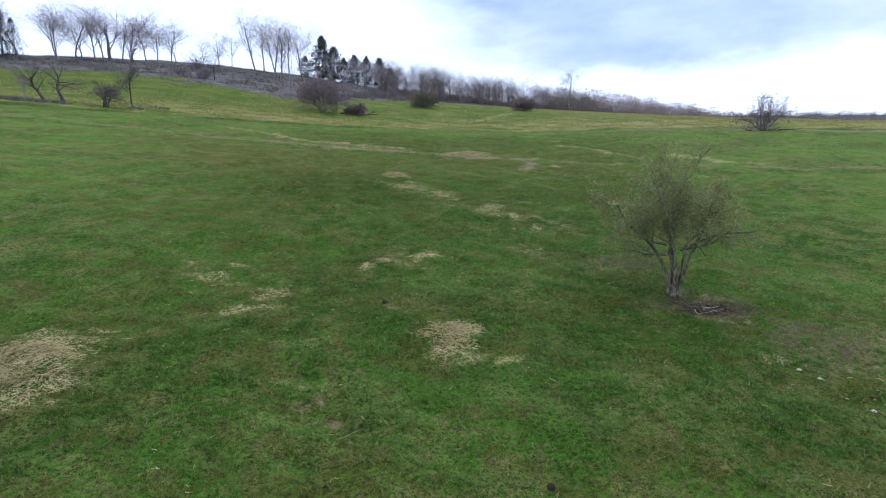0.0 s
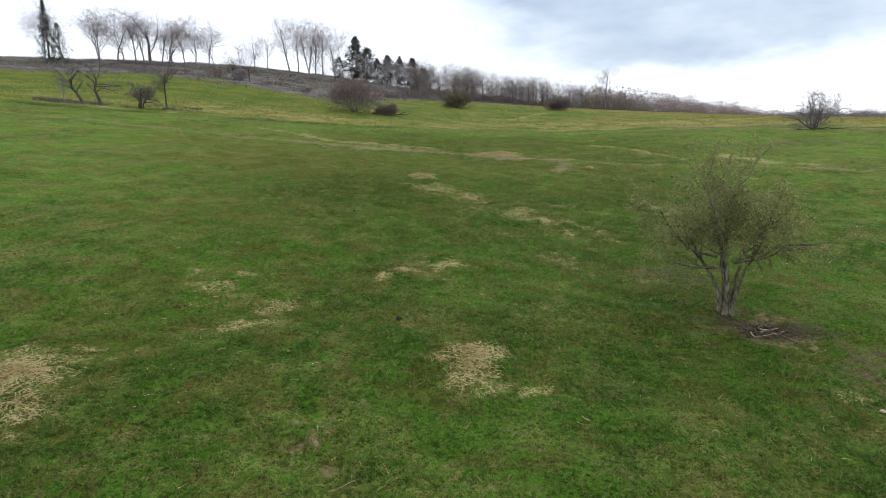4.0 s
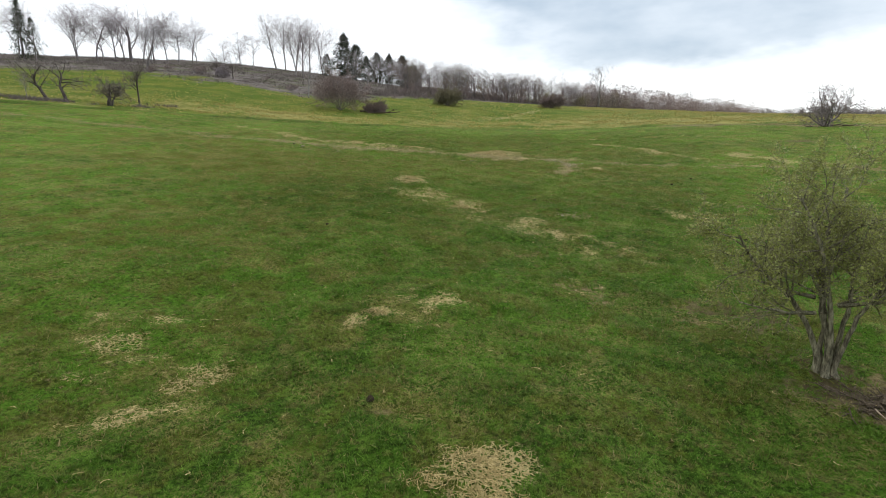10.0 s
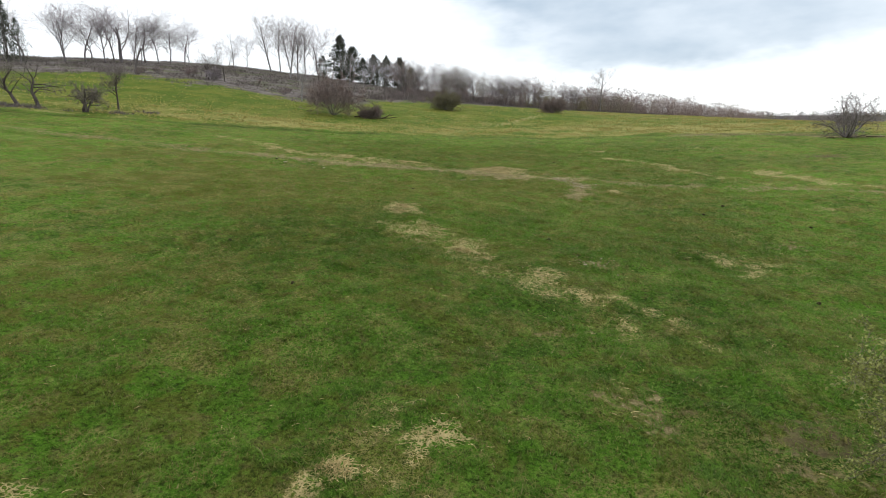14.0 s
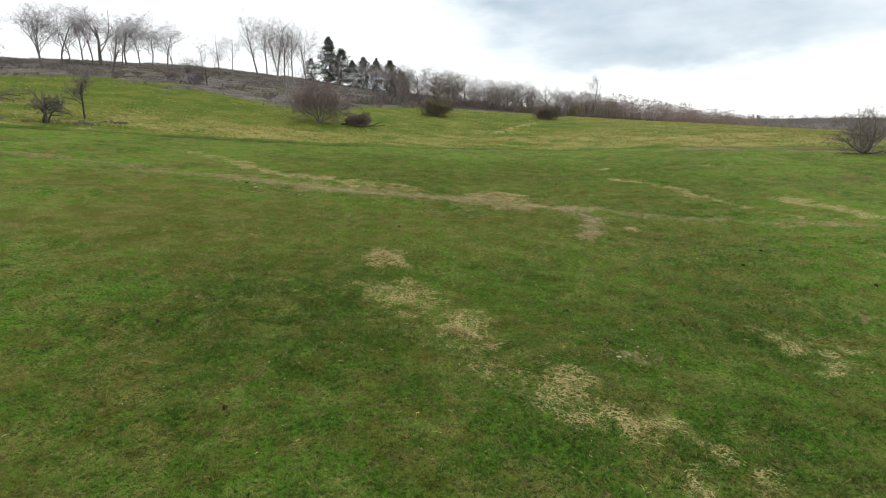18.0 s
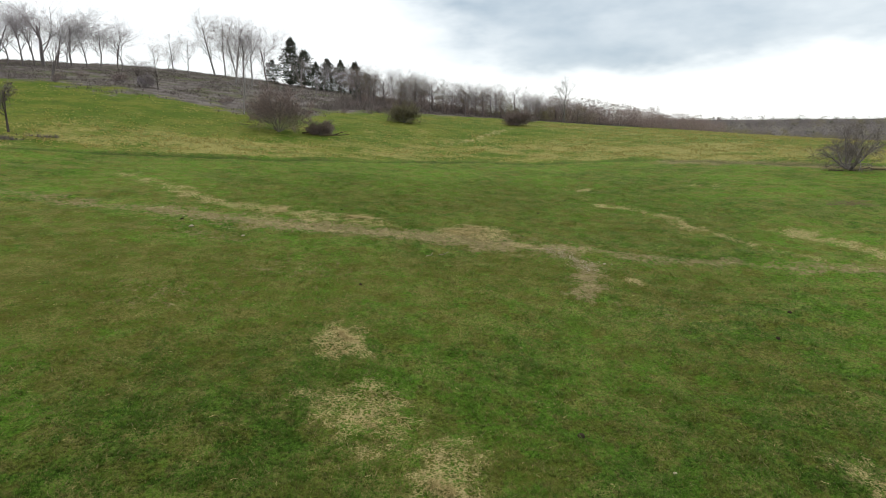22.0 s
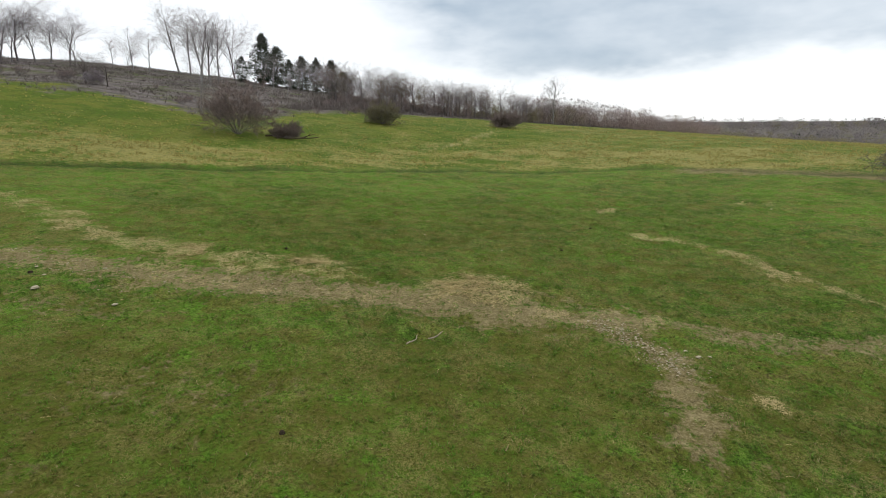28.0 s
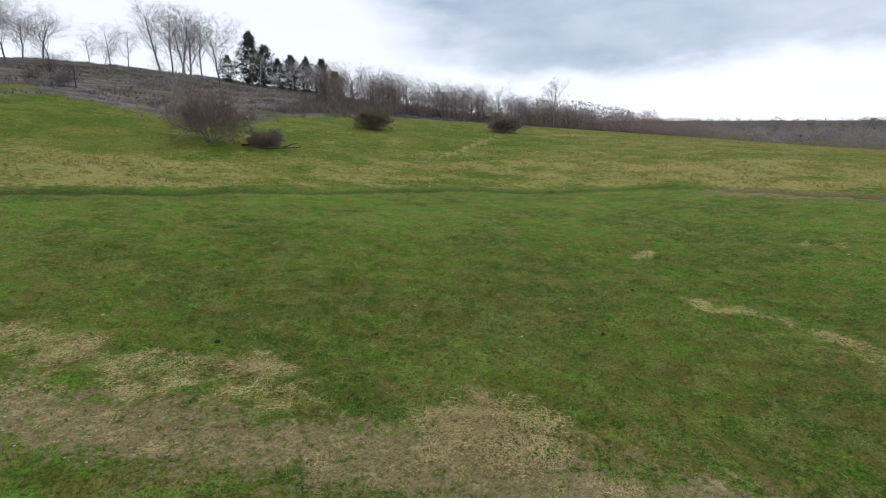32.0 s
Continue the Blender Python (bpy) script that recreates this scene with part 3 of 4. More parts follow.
def thing(name, x, y, label, category, group="", turn=0.0, size=1.0, sink=0.05):
    ob = new(name)
    ob.empty_display_size = 0.2
    ob.matrix_world = pose(x, y, ground_at(x, y) - sink, 0, 0, turn) @ Matrix.Scale(size, 4)
    return tagged(ob, label, category, group)


# ---- ground ----
def steps(fine_lo, fine_hi, fine, out_lo, out_hi, growth):
    mid = np.arange(fine_lo, fine_hi, fine)
    up, s = [fine_hi], fine
    while up[-1] < out_hi:
        s = min(s * growth, 90)
        up.append(up[-1] + s)
    down, s = [], fine
    at = fine_lo
    while at > out_lo:
        s = min(s * growth, 90)
        at -= s
        down.append(at)
    return np.array(down[::-1] + list(mid) + up)


xs, ys = steps(-20, 26, 0.36, -3000, 3000, 1.06), steps(7, 98, 0.36, -400, 3600, 1.05)
gx, gy = np.meshgrid(xs, ys)
gx, gy = gx.ravel(), gy.ravel()
gz = land(gx, gy)
nx, ny = len(xs), len(ys)
ground_mesh = bpy.data.meshes.new("ground")
idx = np.arange(nx * ny).reshape(ny, nx)
quads = np.stack([idx[:-1, :-1], idx[:-1, 1:], idx[1:, 1:], idx[1:, :-1]], -1).reshape(-1, 4)
ground_mesh.vertices.add(nx * ny), ground_mesh.loops.add(4 * len(quads)), ground_mesh.polygons.add(len(quads))
cover_values = zones(gx, gy)
gz = gz + 0.05 * cover_values[0] * lattice(gx, gy, 0.5, 11) - 0.25 * cover_values[4] - 0.04 * cover_values[1]
ground_mesh.vertices.foreach_set("co", np.stack([gx, gy, gz], -1).astype(np.float32).ravel())
ground_mesh.loops.foreach_set("vertex_index", quads.astype(np.int32).ravel())
ground_mesh.polygons.foreach_set("loop_start", np.arange(0, 4 * len(quads), 4, dtype=np.int32))
ground_mesh.polygons.foreach_set("use_smooth", [True] * len(quads))
for name, values in zip(("straw", "dirt", "rough", "scrub", "ditch", "worn", "mud", "hill", "turf_shade"), (*cover_values, turf_shade(gx, gy))):
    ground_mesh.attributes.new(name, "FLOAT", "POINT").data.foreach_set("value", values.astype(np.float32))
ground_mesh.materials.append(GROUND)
ground_mesh.update()
ground = tagged(new("ground", ground_mesh), "sloping green pasture with straw, bare earth and rough yellow grass", "ground", kind="structure")


# ---- grass, straw and brush ----
def blades(rng, x, y, n, tall, wide, lean, flat=0.0):
    """n loose blades at every place."""
    m = len(x)
    x, y, tall = np.repeat(x, n), np.repeat(y, n), np.repeat(tall, n)
    spread = tall * 0.55
    bx, by = x + rng.normal(0, 1, m * n) * spread * 0.5, y + rng.normal(0, 1, m * n) * spread * 0.5
    q = rng.uniform(0, 2 * math.pi, m * n)
    up = tall * rng.uniform(0.5, 1.1, m * n)
    out = up * rng.uniform(0.1, lean, m * n)
    z = land(bx, by) - 0.01
    w = wide * rng.uniform(0.6, 1.3, m * n) / 2
    c, s = np.cos(q), np.sin(q)
    a = np.stack([bx - s * w, by + c * w, z], -1)
    b = np.stack([bx + s * w, by - c * w, z], -1)
    tip = np.stack([bx + c * out, by + s * out, z + up * (1 - flat)], -1)
    return np.stack([a, b, tip], 1)


def scatter(rng, n, x0, x1, y0, y1):
    return rng.uniform(x0, x1, n), rng.uniform(y0, y1, n)


rng = np.random.default_rng(11)
pieces, tired_pieces = [], []
for count, box, tall, wide, each in ((290000, (-20, 21, 8, 55), 0.115, 0.020, 5), (235000, (-28, 33, 40, 104), 0.115, 0.032, 4), (80000, (-60, 65, 8, 122), 0.13, 0.055, 3),
                                     (30000, (-90, 90, 80, 190), 0.14, 0.09, 3)):
    x, y = scatter(rng, count, *box)
    straw, dirt, rough, scrub, ditch, worn, mud, hill = zones(x, y)
    keep = rng.random(count) > np.maximum.reduce([straw * 0.8, dirt * 0.95, scrub, rough * 0.7, worn * 0.25, mud * 0.9])
    keep &= rng.random(count) < 0.15 + 0.6 * lattice(x, y, 0.9, 21) + 0.6 * lattice(x, y, 0.33, 23)
    fade = 0.3 * (box[1] - box[0])
    keep &= rng.random(count) < smooth(x, box[0], box[0] + fade) * (1 - smooth(x, box[1] - fade, box[1]))
    keep &= rng.random(count) < smooth(y, box[2] - 4, box[2] + 4) * (1 - smooth(y, box[3] - 12, box[3]))
    x, y = x[keep], y[keep]
    spent = rng.random(len(x)) < 0.06 + 0.65 * worn[keep] * lattice(x, y, 0.8, 24) + 0.22 * (lattice(x, y, 1.6, 25) > 0.62)
    tired_pieces.append(blades(rng, x[spent], y[spent], each, tall * 0.8 * rng.uniform(0.4, 1.0, int(spent.sum())), wide, 3.0))
    x, y = x[~spent], y[~spent]
    pieces.append(blades(rng, x, y, each, tall * rng.uniform(0.5, 1.1, len(x)) * (0.45 + 1.0 * lattice(x, y, 0.6, 22)), wide, 2.0))
tagged(new("grass", triangles("grass", np.concatenate(pieces), GRASS)), "short grazed green grass with tired blades", "grass", kind="stuff")

tagged(new("tired_grass", triangles("tired_grass", np.concatenate(tired_pieces), TIRED_GRASS)), "trodden straw-brown grass among the green", "grass", kind="stuff")

x, y = scatter(rng, 110000, -110, 130, 92, 240)
straw, dirt, rough, scrub, ditch, worn, mud, hill = zones(x, y)
keep = rng.random(len(x)) < rough * (1 - scrub) * np.clip(2.6 * lattice(x, y, 2.2, 31) - 1.0, 0.03, 1)
x, y = x[keep], y[keep]
tussocks = blades(rng, x, y, 5, rng.uniform(0.12, 0.36, len(x)), 0.13, 1.2)
tagged(new("rough_grass", triangles("rough_grass", tussocks, DRY_GRASS)), "rough yellow tussocks of last year's grass", "grass", kind="stuff")


def stalks(rng, x, y, z, long, wide):
    """Lying stalks: slim wisps in three bent pieces."""
    n = len(x)
    q, w = rng.uniform(0, 2 * math.pi, n), wide * rng.uniform(0.6, 1.4, n) / 2
    l = long * rng.uniform(0.35, 1.2, n) / 3
    curl = rng.normal(0, 0.6, n)
    rise = np.abs(rng.normal(0, 0.16, n)) * l
    at, out = np.stack([x, y, z], -1), []
    for part_rise in (1.0, 0.0, -1.0):
        on = at + np.stack([np.cos(q) * l, np.sin(q) * l, rise * part_rise], -1)
        side = np.stack([-np.sin(q) * w, np.cos(q) * w, w * 0.6], -1)
        out.append(np.stack([at - side, at + side, on], 1))
        at, q = on - (on - at) * 0.25, q + curl
    return np.concatenate(out)


x = np.concatenate([rng.uniform(-16, 16, 520000), rng.uniform(-34, 36, 900000)])
y = np.concatenate([rng.uniform(9, 47, 520000), rng.uniform(45, 96, 900000)])
straw, dirt, rough, scrub, ditch, worn, mud, hill = zones(x, y)
keep = rng.random(len(x)) < 0.16 * straw * np.clip(1.8 * lattice(x, y, 0.6, 41) + 1.4 * lattice(x, y, 0.25, 42) - 1.0, 0.04, 1) + 0.0015 + 0.004 * dirt
x, y = x[keep], y[keep]
tagged(new("scattered_straw", triangles("scattered_straw", stalks(rng, x, y, land(x, y) + 0.03 + rng.random(len(x)) * 0.04, 0.30, 0.015), STRAW_MAT)),
       "scattered pale straw trodden into the turf", "straw", kind="stuff")

x, y = scatter(rng, 90000, -330, 100, 150, 380)
straw, dirt, rough, scrub, ditch, worn, mud, hill = zones(x, y)
keep = (rng.random(len(x)) < scrub * np.clip(3.0 * lattice(x, y, 6, 51) - 1.1, 0.02, 1)) & (y < 350)
x, y = x[keep], y[keep]
tagged(new("brushwood", triangles("brushwood", blades(rng, x, y, 5, rng.uniform(0.3, 1.0, len(x)) * (0.5 + 1.2 * lattice(x, y, 9, 52)), 0.10, 1.6), BRUSH_TWIG)),
       "low bare purple-brown brushwood on the hill", "brushwood", kind="stuff")

x = rng.uniform(-80, -54, 1100)
y = np.interp(x, [-80, -66, -58, -54], [98, 99.5, 103.5, 110]) + rng.normal(0, 1.3, 1100)
clump = lattice(x, y, 2.4, 55) > 0.52
x, y = x[clump], y[clump]
tagged(new("hedge_remains", triangles("hedge_remains", blades(rng, x, y, 6, rng.uniform(0.2, 0.8, len(x)), 0.06, 1.6), BRUSH_TWIG)), "low dead brush along an old hedge line", "brushwood", kind="stuff")


# ---- trees ----
def unit(v):
    return v / (np.linalg.norm(v) + 1e-9)


def swing(rng, d, angle):
    """A direction at an angle from d."""
    side = unit(np.cross(d, rng.normal(0, 1, 3)))
    return unit(d * math.cos(angle) + side * math.sin(angle))


def grow(rng, shapes, start, d, length, radius, level, plan, least=0.0):
    """One branch with all that grows from it. plan: per level (children, angle, length share, wiggle, rise, sides)."""
    children, angle, share, wiggle, rise, sides = plan[level]
    n = SEGMENTS[0][level]
    pts, at, dd = [start], np.array(start, float), np.array(d, float)
    for _ in range(n):
        dd = unit(dd + rng.normal(0, wiggle, 3) + np.array((0, 0, rise)))
        at = at + dd * length / n
        pts.append(at)
    taper = radius * np.linspace(1, 0.4 if level == 0 else 0.25, n + 1)
    shape = shapes[level]
    if level == 1:
        shape = Shape()
        shapes["limb"].append(shape)
    shape.tube(pts, np.maximum(taper, least), sides)
    if level + 1 >= len(plan):
        return pts
    lo = CLEAR[0] if level == 0 else 0.2
    for c in range(children):
        u = lo + (1 - lo) * (c + rng.random()) / children
        f = u * n
        i = min(int(f), n - 1)
        p = pts[i] + (pts[i + 1] - pts[i]) * (f - i)
        dc = swing(rng, unit(pts[i + 1] - pts[i]), radians(angle) * rng.uniform(0.6, 1.3))
        grow(rng, shapes, p, dc, length * share * rng.uniform(0.65, 1.2) * (1.12 - 0.4 * u), radius * (1 - 0.55 * u) * SLIM[0], level + 1, plan, least)
    return pts


CLEAR = [0.4]
SEGMENTS = [(6, 5, 3, 2)]
SLIM = [0.55]


class Levels(dict):
    def __missing__(self, key):
        self[key] = [] if key == "limb" else Shape()
        return self[key]


def join(dest, shape):
    base = len(dest.v)
    dest.v += shape.v
    dest.f += [tuple(i + base for i in face) for face in shape.f]


def bare_tree(name, seed, tall, plan, mats, radius, label, stems=1, spread=0.1, x=0, y=0, group="", category="tree", limbs=True, least=0.015, clear=0.35, bole=0.68):
    """A leafless tree: trunk or stems, limbs, and a crown of twigs."""
    rng = np.random.default_rng(seed)
    tree = thing(name, x, y, label, category, group)
    CLEAR[0] = clear
    crown, frame_work = Shape(), Shape()
    for s in range(stems):
        shapes = Levels()
        q = 2 * math.pi * (s + rng.random() * 0.5) / max(stems, 1)
        lean = spread * rng.uniform(0.25, 1.25) if stems > 1 else spread * rng.random()
        d = unit(np.array((math.cos(q) * lean, math.sin(q) * lean, 1.0)))
        off = np.array((math.cos(q), math.sin(q), 0)) * radius * (1.6 if stems > 1 else 0)
        grow(rng, shapes, off, d, tall * (rng.uniform(0.6, 0.85) if stems > 1 else bole), radius, 0, plan, least)
        if limbs or stems == 1:
            part("trunk" if stems == 1 else "stem", shapes[0].mesh("trunk", mats[0]), tree)
        else:
            join(frame_work, shapes[0])
        for limb in shapes["limb"]:
            if limbs:
                part("limb", limb.mesh("limb", mats[0]), tree)
            else:
                join(frame_work, limb)
        for l in (2, 3):
            if l in shapes:
                join(crown, shapes[l])
    if frame_work.v:
        tagged(part("branchwork", frame_work.mesh("branchwork", mats[0]), tree), kind="stuff")
    tagged(part("crown", crown.mesh("crown", mats[1]), tree), kind="stuff")
    return tree


def set_at(ob, x, y, turn=0.0, size=1.0, sink=0.1):
    return pose(x, y, ground_at(x, y) - sink, 0, 0, turn) @ Matrix.Scale(size, 4)


# plans: children, angle, length share, wiggle, rise, sides
OAK = [(12, 40, 0.92, 0.09, 0.08, 6), (9, 50, 0.55, 0.16, 0.04, 4), (8, 55, 0.58, 0.2, 0.0, 3), (5, 50, 0.6, 0.2, -0.02, 3)]
BIRCH = [(15, 38, 0.52, 0.035, 0.05, 6), (8, 48, 0.52, 0.14, 0.04, 4), (6, 52, 0.55, 0.18, 0.0, 3), (4, 46, 0.6, 0.2, -0.08, 3)]
BELT = [(12, 44, 0.72, 0.06, 0.05, 5), (7, 48, 0.55, 0.14, 0.04, 3), (5, 50, 0.6, 0.18, 0.0, 3), (3, 44, 0.6, 0.2, 0.0, 3)]
BRUSH_PLAN = [(6, 34, 0.6, 0.10, 0.03, 4), (5, 38, 0.6, 0.16, 0.03, 3), (5, 38, 0.6, 0.2, 0.0, 3)]
SHRUB = [(7, 34, 0.6, 0.10, 0.03, 4), (5, 38, 0.6, 0.16, 0.03, 3), (5, 38, 0.6, 0.2, 0.0, 3), (2, 38, 0.6, 0.2, 0.0, 3)]

# the hawthorn in the pasture: several twisted stems from one foot, a wide dense head just coming into leaf
TREE_X, TREE_Y = 9.5, 23.15
rng = np.random.default_rng(77)
hawthorn = thing("hawthorn_tree", TREE_X, TREE_Y, "gnarled hawthorn with twisted grey stems, just coming into leaf", "tree")
twig_shape, leaf_spots = Shape(), []
# stems: foot offset, direction, length, thickness
STEMS = [((-0.16, 0.04), (-0.50, -0.12, 1.0), 2.8, 0.085), ((0.10, 0.02), (0.06, 0.06, 1.0), 3.5, 0.095), ((-0.04, -0.10), (-0.22, -0.16, 1.0), 3.2, 0.08),
         ((0.20, 0.06), (0.36, 0.20, 1.0), 2.8, 0.072), ((-0.02, 0.14), (-0.16, 0.40, 1.0), 2.7, 0.07), ((0.14, -0.12), (0.22, -0.34, 1.0), 2.6, 0.065)]
HEAD = [(11, 60, 0.62, 0.12, 0.04, 7), (10, 54, 0.50, 0.18, 0.03, 4), (9, 50, 0.50, 0.22, 0.02, 3), (6, 46, 0.55, 0.24, 0.0, 3)]
CLEAR[0] = 0.10


def take(shapes):
    for limb in shapes["limb"]:
        part("limb", limb.mesh("limb", BARK), hawthorn)
    for l in (2, 3):
        join(twig_shape, shapes[l])
    leaf_spots.extend(shapes[3].v[::2])
    leaf_spots.extend(shapes[2].v[::9])


for (ox, oy), d, length, radius in STEMS:
    radius *= 0.85
    shapes = Levels()
    bole, at, dd = [np.array((ox * 1.5, oy * 1.5, -0.1))], np.array((ox, oy, 0.15)), unit(np.array((d[0] * 0.45, d[1] * 0.45, 1.0)))
    for _ in range(6):
        bole.append(at.copy())
        dd = unit(dd + rng.normal(0, 0.10, 3) + np.array((0, 0, 0.05)))
        at = at + dd * 0.27
    foot = Shape()
    foot.tube(bole + [at], radius * np.array((2.6, 1.6, 1.3, 1.15, 1.1, 1.0, 0.95, 0.95)), 8)
    grow(rng, shapes, at, unit(np.array(d)), length, radius * 0.95, 0, HEAD, 0.0045)
    join(foot, shapes[0])
    part("stem", foot.mesh("stem", BARK), hawthorn)
    take(shapes)
# low limbs that reach far out
for d, z, length in (((-1.0, -0.3, 0.30), 1.7, 2.2), ((1.0, 0.1, 0.42), 1.9, 3.2), ((0.9, -0.5, 0.4), 1.9, 2.1), ((-0.8, 0.6, 0.4), 2.1, 2.0)):
    shapes = Levels()
    grow(rng, shapes, np.array((0.12 * d[0] - 0.32 * (d[0] < 0), 0.1 * d[1], z)), unit(np.array(d)), length, 0.06, 1, HEAD, 0.004)
    take(shapes)
tagged(part("crown", twig_shape.mesh("crown", TWIG), hawthorn), "dense grey-brown thorny twigs", kind="stuff")
spots = np.array(leaf_spots)
spots = spots[spots[:, 2] > 1.3]
spots = spots[rng.permutation(len(spots))[:38000]] + rng.normal(0, 0.03, (min(len(spots), 38000), 3))
turn_a, turn_b = rng.normal(0, 1, spots.shape), rng.normal(0, 1, spots.shape)
turn_a /= np.linalg.norm(turn_a, axis=1)[:, None]
turn_b = np.cross(turn_a, turn_b)
turn_b /= np.linalg.norm(turn_b, axis=1)[:, None]
leaf_size = rng.uniform(0.024, 0.056, len(spots))[:, None]
leaves = np.concatenate([np.stack([spots, spots + turn_a * leaf_size + turn_b * leaf_size * 0.5, spots + turn_a * leaf_size * 1.5], 1),
                         np.stack([spots, spots + turn_a * leaf_size * 1.5, spots + turn_a * leaf_size - turn_b * leaf_size * 0.5], 1)])
tagged(part("foliage", triangles("foliage", leaves, LEAF), hawthorn), "tiny fresh green leaves", kind="stuff")

GNARLED = [(8, 50, 0.95, 0.2, 0.04, 6), (6, 52, 0.5, 0.22, 0.0, 4), (5, 48, 0.5, 0.24, 0.0, 3), (3, 42, 0.6, 0.22, 0.0, 3)]
# the wide bare tree by the meadow's edge, and the dead trees along the old hedge
bare_tree("bare_tree", 4, 6.4, [(9, 56, 0.62, 0.20, 0.03, 6), (7, 52, 0.58, 0.24, 0.0, 4), (5, 46, 0.6, 0.24, -0.02, 3), (3, 42, 0.6, 0.24, -0.03, 3)], (FAR_BARK, BRUSH_TWIG), 0.15,
          "wide bare many-stemmed tree with grey spreading limbs", stems=9, spread=0.95, x=55.6, y=103.6, least=0.012)
for seed, x, y, tall, lean, label in ((21, -71.8, 99.8, 7.8, 0.35, "bare forked dead tree beside the old hedge"), (22, -68.6, 100.2, 7.4, 0.3, "bare dead tree with drooping dark limbs"),
                                      (23, -61.6, 101.0, 4.6, 0.5, "small bare thorn bush with tangled branches"), (24, -62.3, 110.4, 8.2, 0.1, "slender bare dead tree with a kinked trunk")):
    bare_tree("dead_tree", seed, tall, GNARLED if seed != 24 else BIRCH, (DARK_BARK, BRUSH_TWIG), 0.30 if seed < 23 else 0.17, label, stems=1 if seed != 23 else 5, spread=lean, x=x, y=y, group="dead trees by the old hedge", least=0.018, clear=0.4)

SEGMENTS[0], SLIM[0] = (5, 4, 2, 1), 0.44
# models for the hill's trees, copied over the crest
MODELS = {}
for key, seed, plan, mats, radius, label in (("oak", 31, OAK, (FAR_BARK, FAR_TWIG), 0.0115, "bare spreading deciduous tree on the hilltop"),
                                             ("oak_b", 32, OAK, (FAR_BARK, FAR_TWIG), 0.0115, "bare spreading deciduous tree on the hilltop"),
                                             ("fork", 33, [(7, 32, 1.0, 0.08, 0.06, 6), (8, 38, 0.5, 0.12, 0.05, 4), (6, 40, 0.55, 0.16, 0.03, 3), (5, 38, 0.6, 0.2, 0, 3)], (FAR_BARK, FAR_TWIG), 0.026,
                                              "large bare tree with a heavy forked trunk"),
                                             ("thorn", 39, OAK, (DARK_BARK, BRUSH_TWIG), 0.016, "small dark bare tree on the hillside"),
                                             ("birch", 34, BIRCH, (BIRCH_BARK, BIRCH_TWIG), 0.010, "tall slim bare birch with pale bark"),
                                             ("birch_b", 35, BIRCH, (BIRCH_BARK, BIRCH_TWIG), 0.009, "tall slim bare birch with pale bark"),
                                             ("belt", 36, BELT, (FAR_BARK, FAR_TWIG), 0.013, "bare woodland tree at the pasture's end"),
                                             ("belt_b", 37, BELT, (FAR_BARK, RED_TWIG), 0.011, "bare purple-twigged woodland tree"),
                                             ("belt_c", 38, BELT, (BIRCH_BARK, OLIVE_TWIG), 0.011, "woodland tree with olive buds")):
    MODELS[key] = (seed, plan, mats, radius, label)
BUILT = {}


def stand(key, x, y, tall, turn, group):
    """A tree of a kind, 1 m high in its own measure, set at a height."""
    if key not in BUILT:
        seed, plan, mats, radius, label = MODELS[key]
        tree = bare_tree("birch_tree" if "birch" in key else "deciduous_tree", seed, 1.0, plan, mats, radius, label, spread=0.08, x=x, y=y, group=group, limbs="belt" not in key,
                         least=0.0006, clear=0.22 if "belt" in key else 0.26, bole=0.6 if "oak" in key else 0.72)
        girth = 1.3 if "oak" in key else 1.3 if "belt" in key else 1.4
        top = max(v.co.z for ch in tree.children for v in ch.data.vertices)
        for ch in tree.children:
            ch.data.transform(Matrix.Diagonal((girth / top, girth / top, 1 / top, 1)))
        BUILT[key] = tree
        BUILT[key].matrix_world = set_at(None, x, y, turn, tall)
        return BUILT[key]
    first = BUILT[key]
    first_scale = first.scale.copy()
    twin = copy_thing(first, set_at(None, x, y, turn, tall / first_scale[0]))
    return twin


# kind, x, y, height
CREST = [("birch_b", -170, 214, 16), ("oak_b", -161, 212, 19), ("oak", -152.8, 221, 20), ("oak_b", -151, 230, 20), ("oak", -147, 236, 19), ("oak_b", -156, 241, 18), ("fork", -150, 251, 23),
         ("oak_b", -145.5, 261, 21), ("oak", -140, 262, 18), ("oak_b", -137.5, 267, 19), ("oak", -133.5, 272, 18), ("birch_b", -122, 281, 11), ("oak_b", -118, 284, 9), ("birch", -114.5, 281, 17),
         ("birch_b", -110, 285, 15), ("oak", -143, 254, 16), ("oak_b", -157, 227, 18), ("oak", -148.5, 244, 19), ("oak_b", -144, 250, 18), ("oak_b", -131, 271, 16), ("birch_b", -74.8, 99.4, 4.4)]
CREST_B = [("birch", -101.5, 294, 29), ("birch_b", -98, 297, 25), ("oak", -80, 268, 26), ("birch", -85, 272, 27), ("oak_b", -75, 284, 24), ("birch", -90, 290, 24), ("birch_b", -79, 275, 22),
           ("fork", -107.2, 190, 13.5), ("birch", -51.0, 178, 13.5), ("thorn", -89.6, 202, 9.5), ("thorn", -85, 204, 8.5), ("thorn", -92, 206, 7), ("birch", -50.5, 266, 9), ("fork", -23.5, 286, 13),
           ("birch", -19, 292, 17), ("birch_b", 52, 262, 17), ("birch_b", -64, 300, 14), ("oak", -57, 318, 15), ("oak_b", -49, 322, 14), ("oak", -42, 318, 13)]
for n, (key, x, y, tall) in enumerate(CREST + CREST_B):
    stand(key, x, y, tall * (1.2 if x < -130 else 1.1), n * 77.0, "trees on the hilltop")


# conifers
SPRUCE = (-156.0, 199.0)


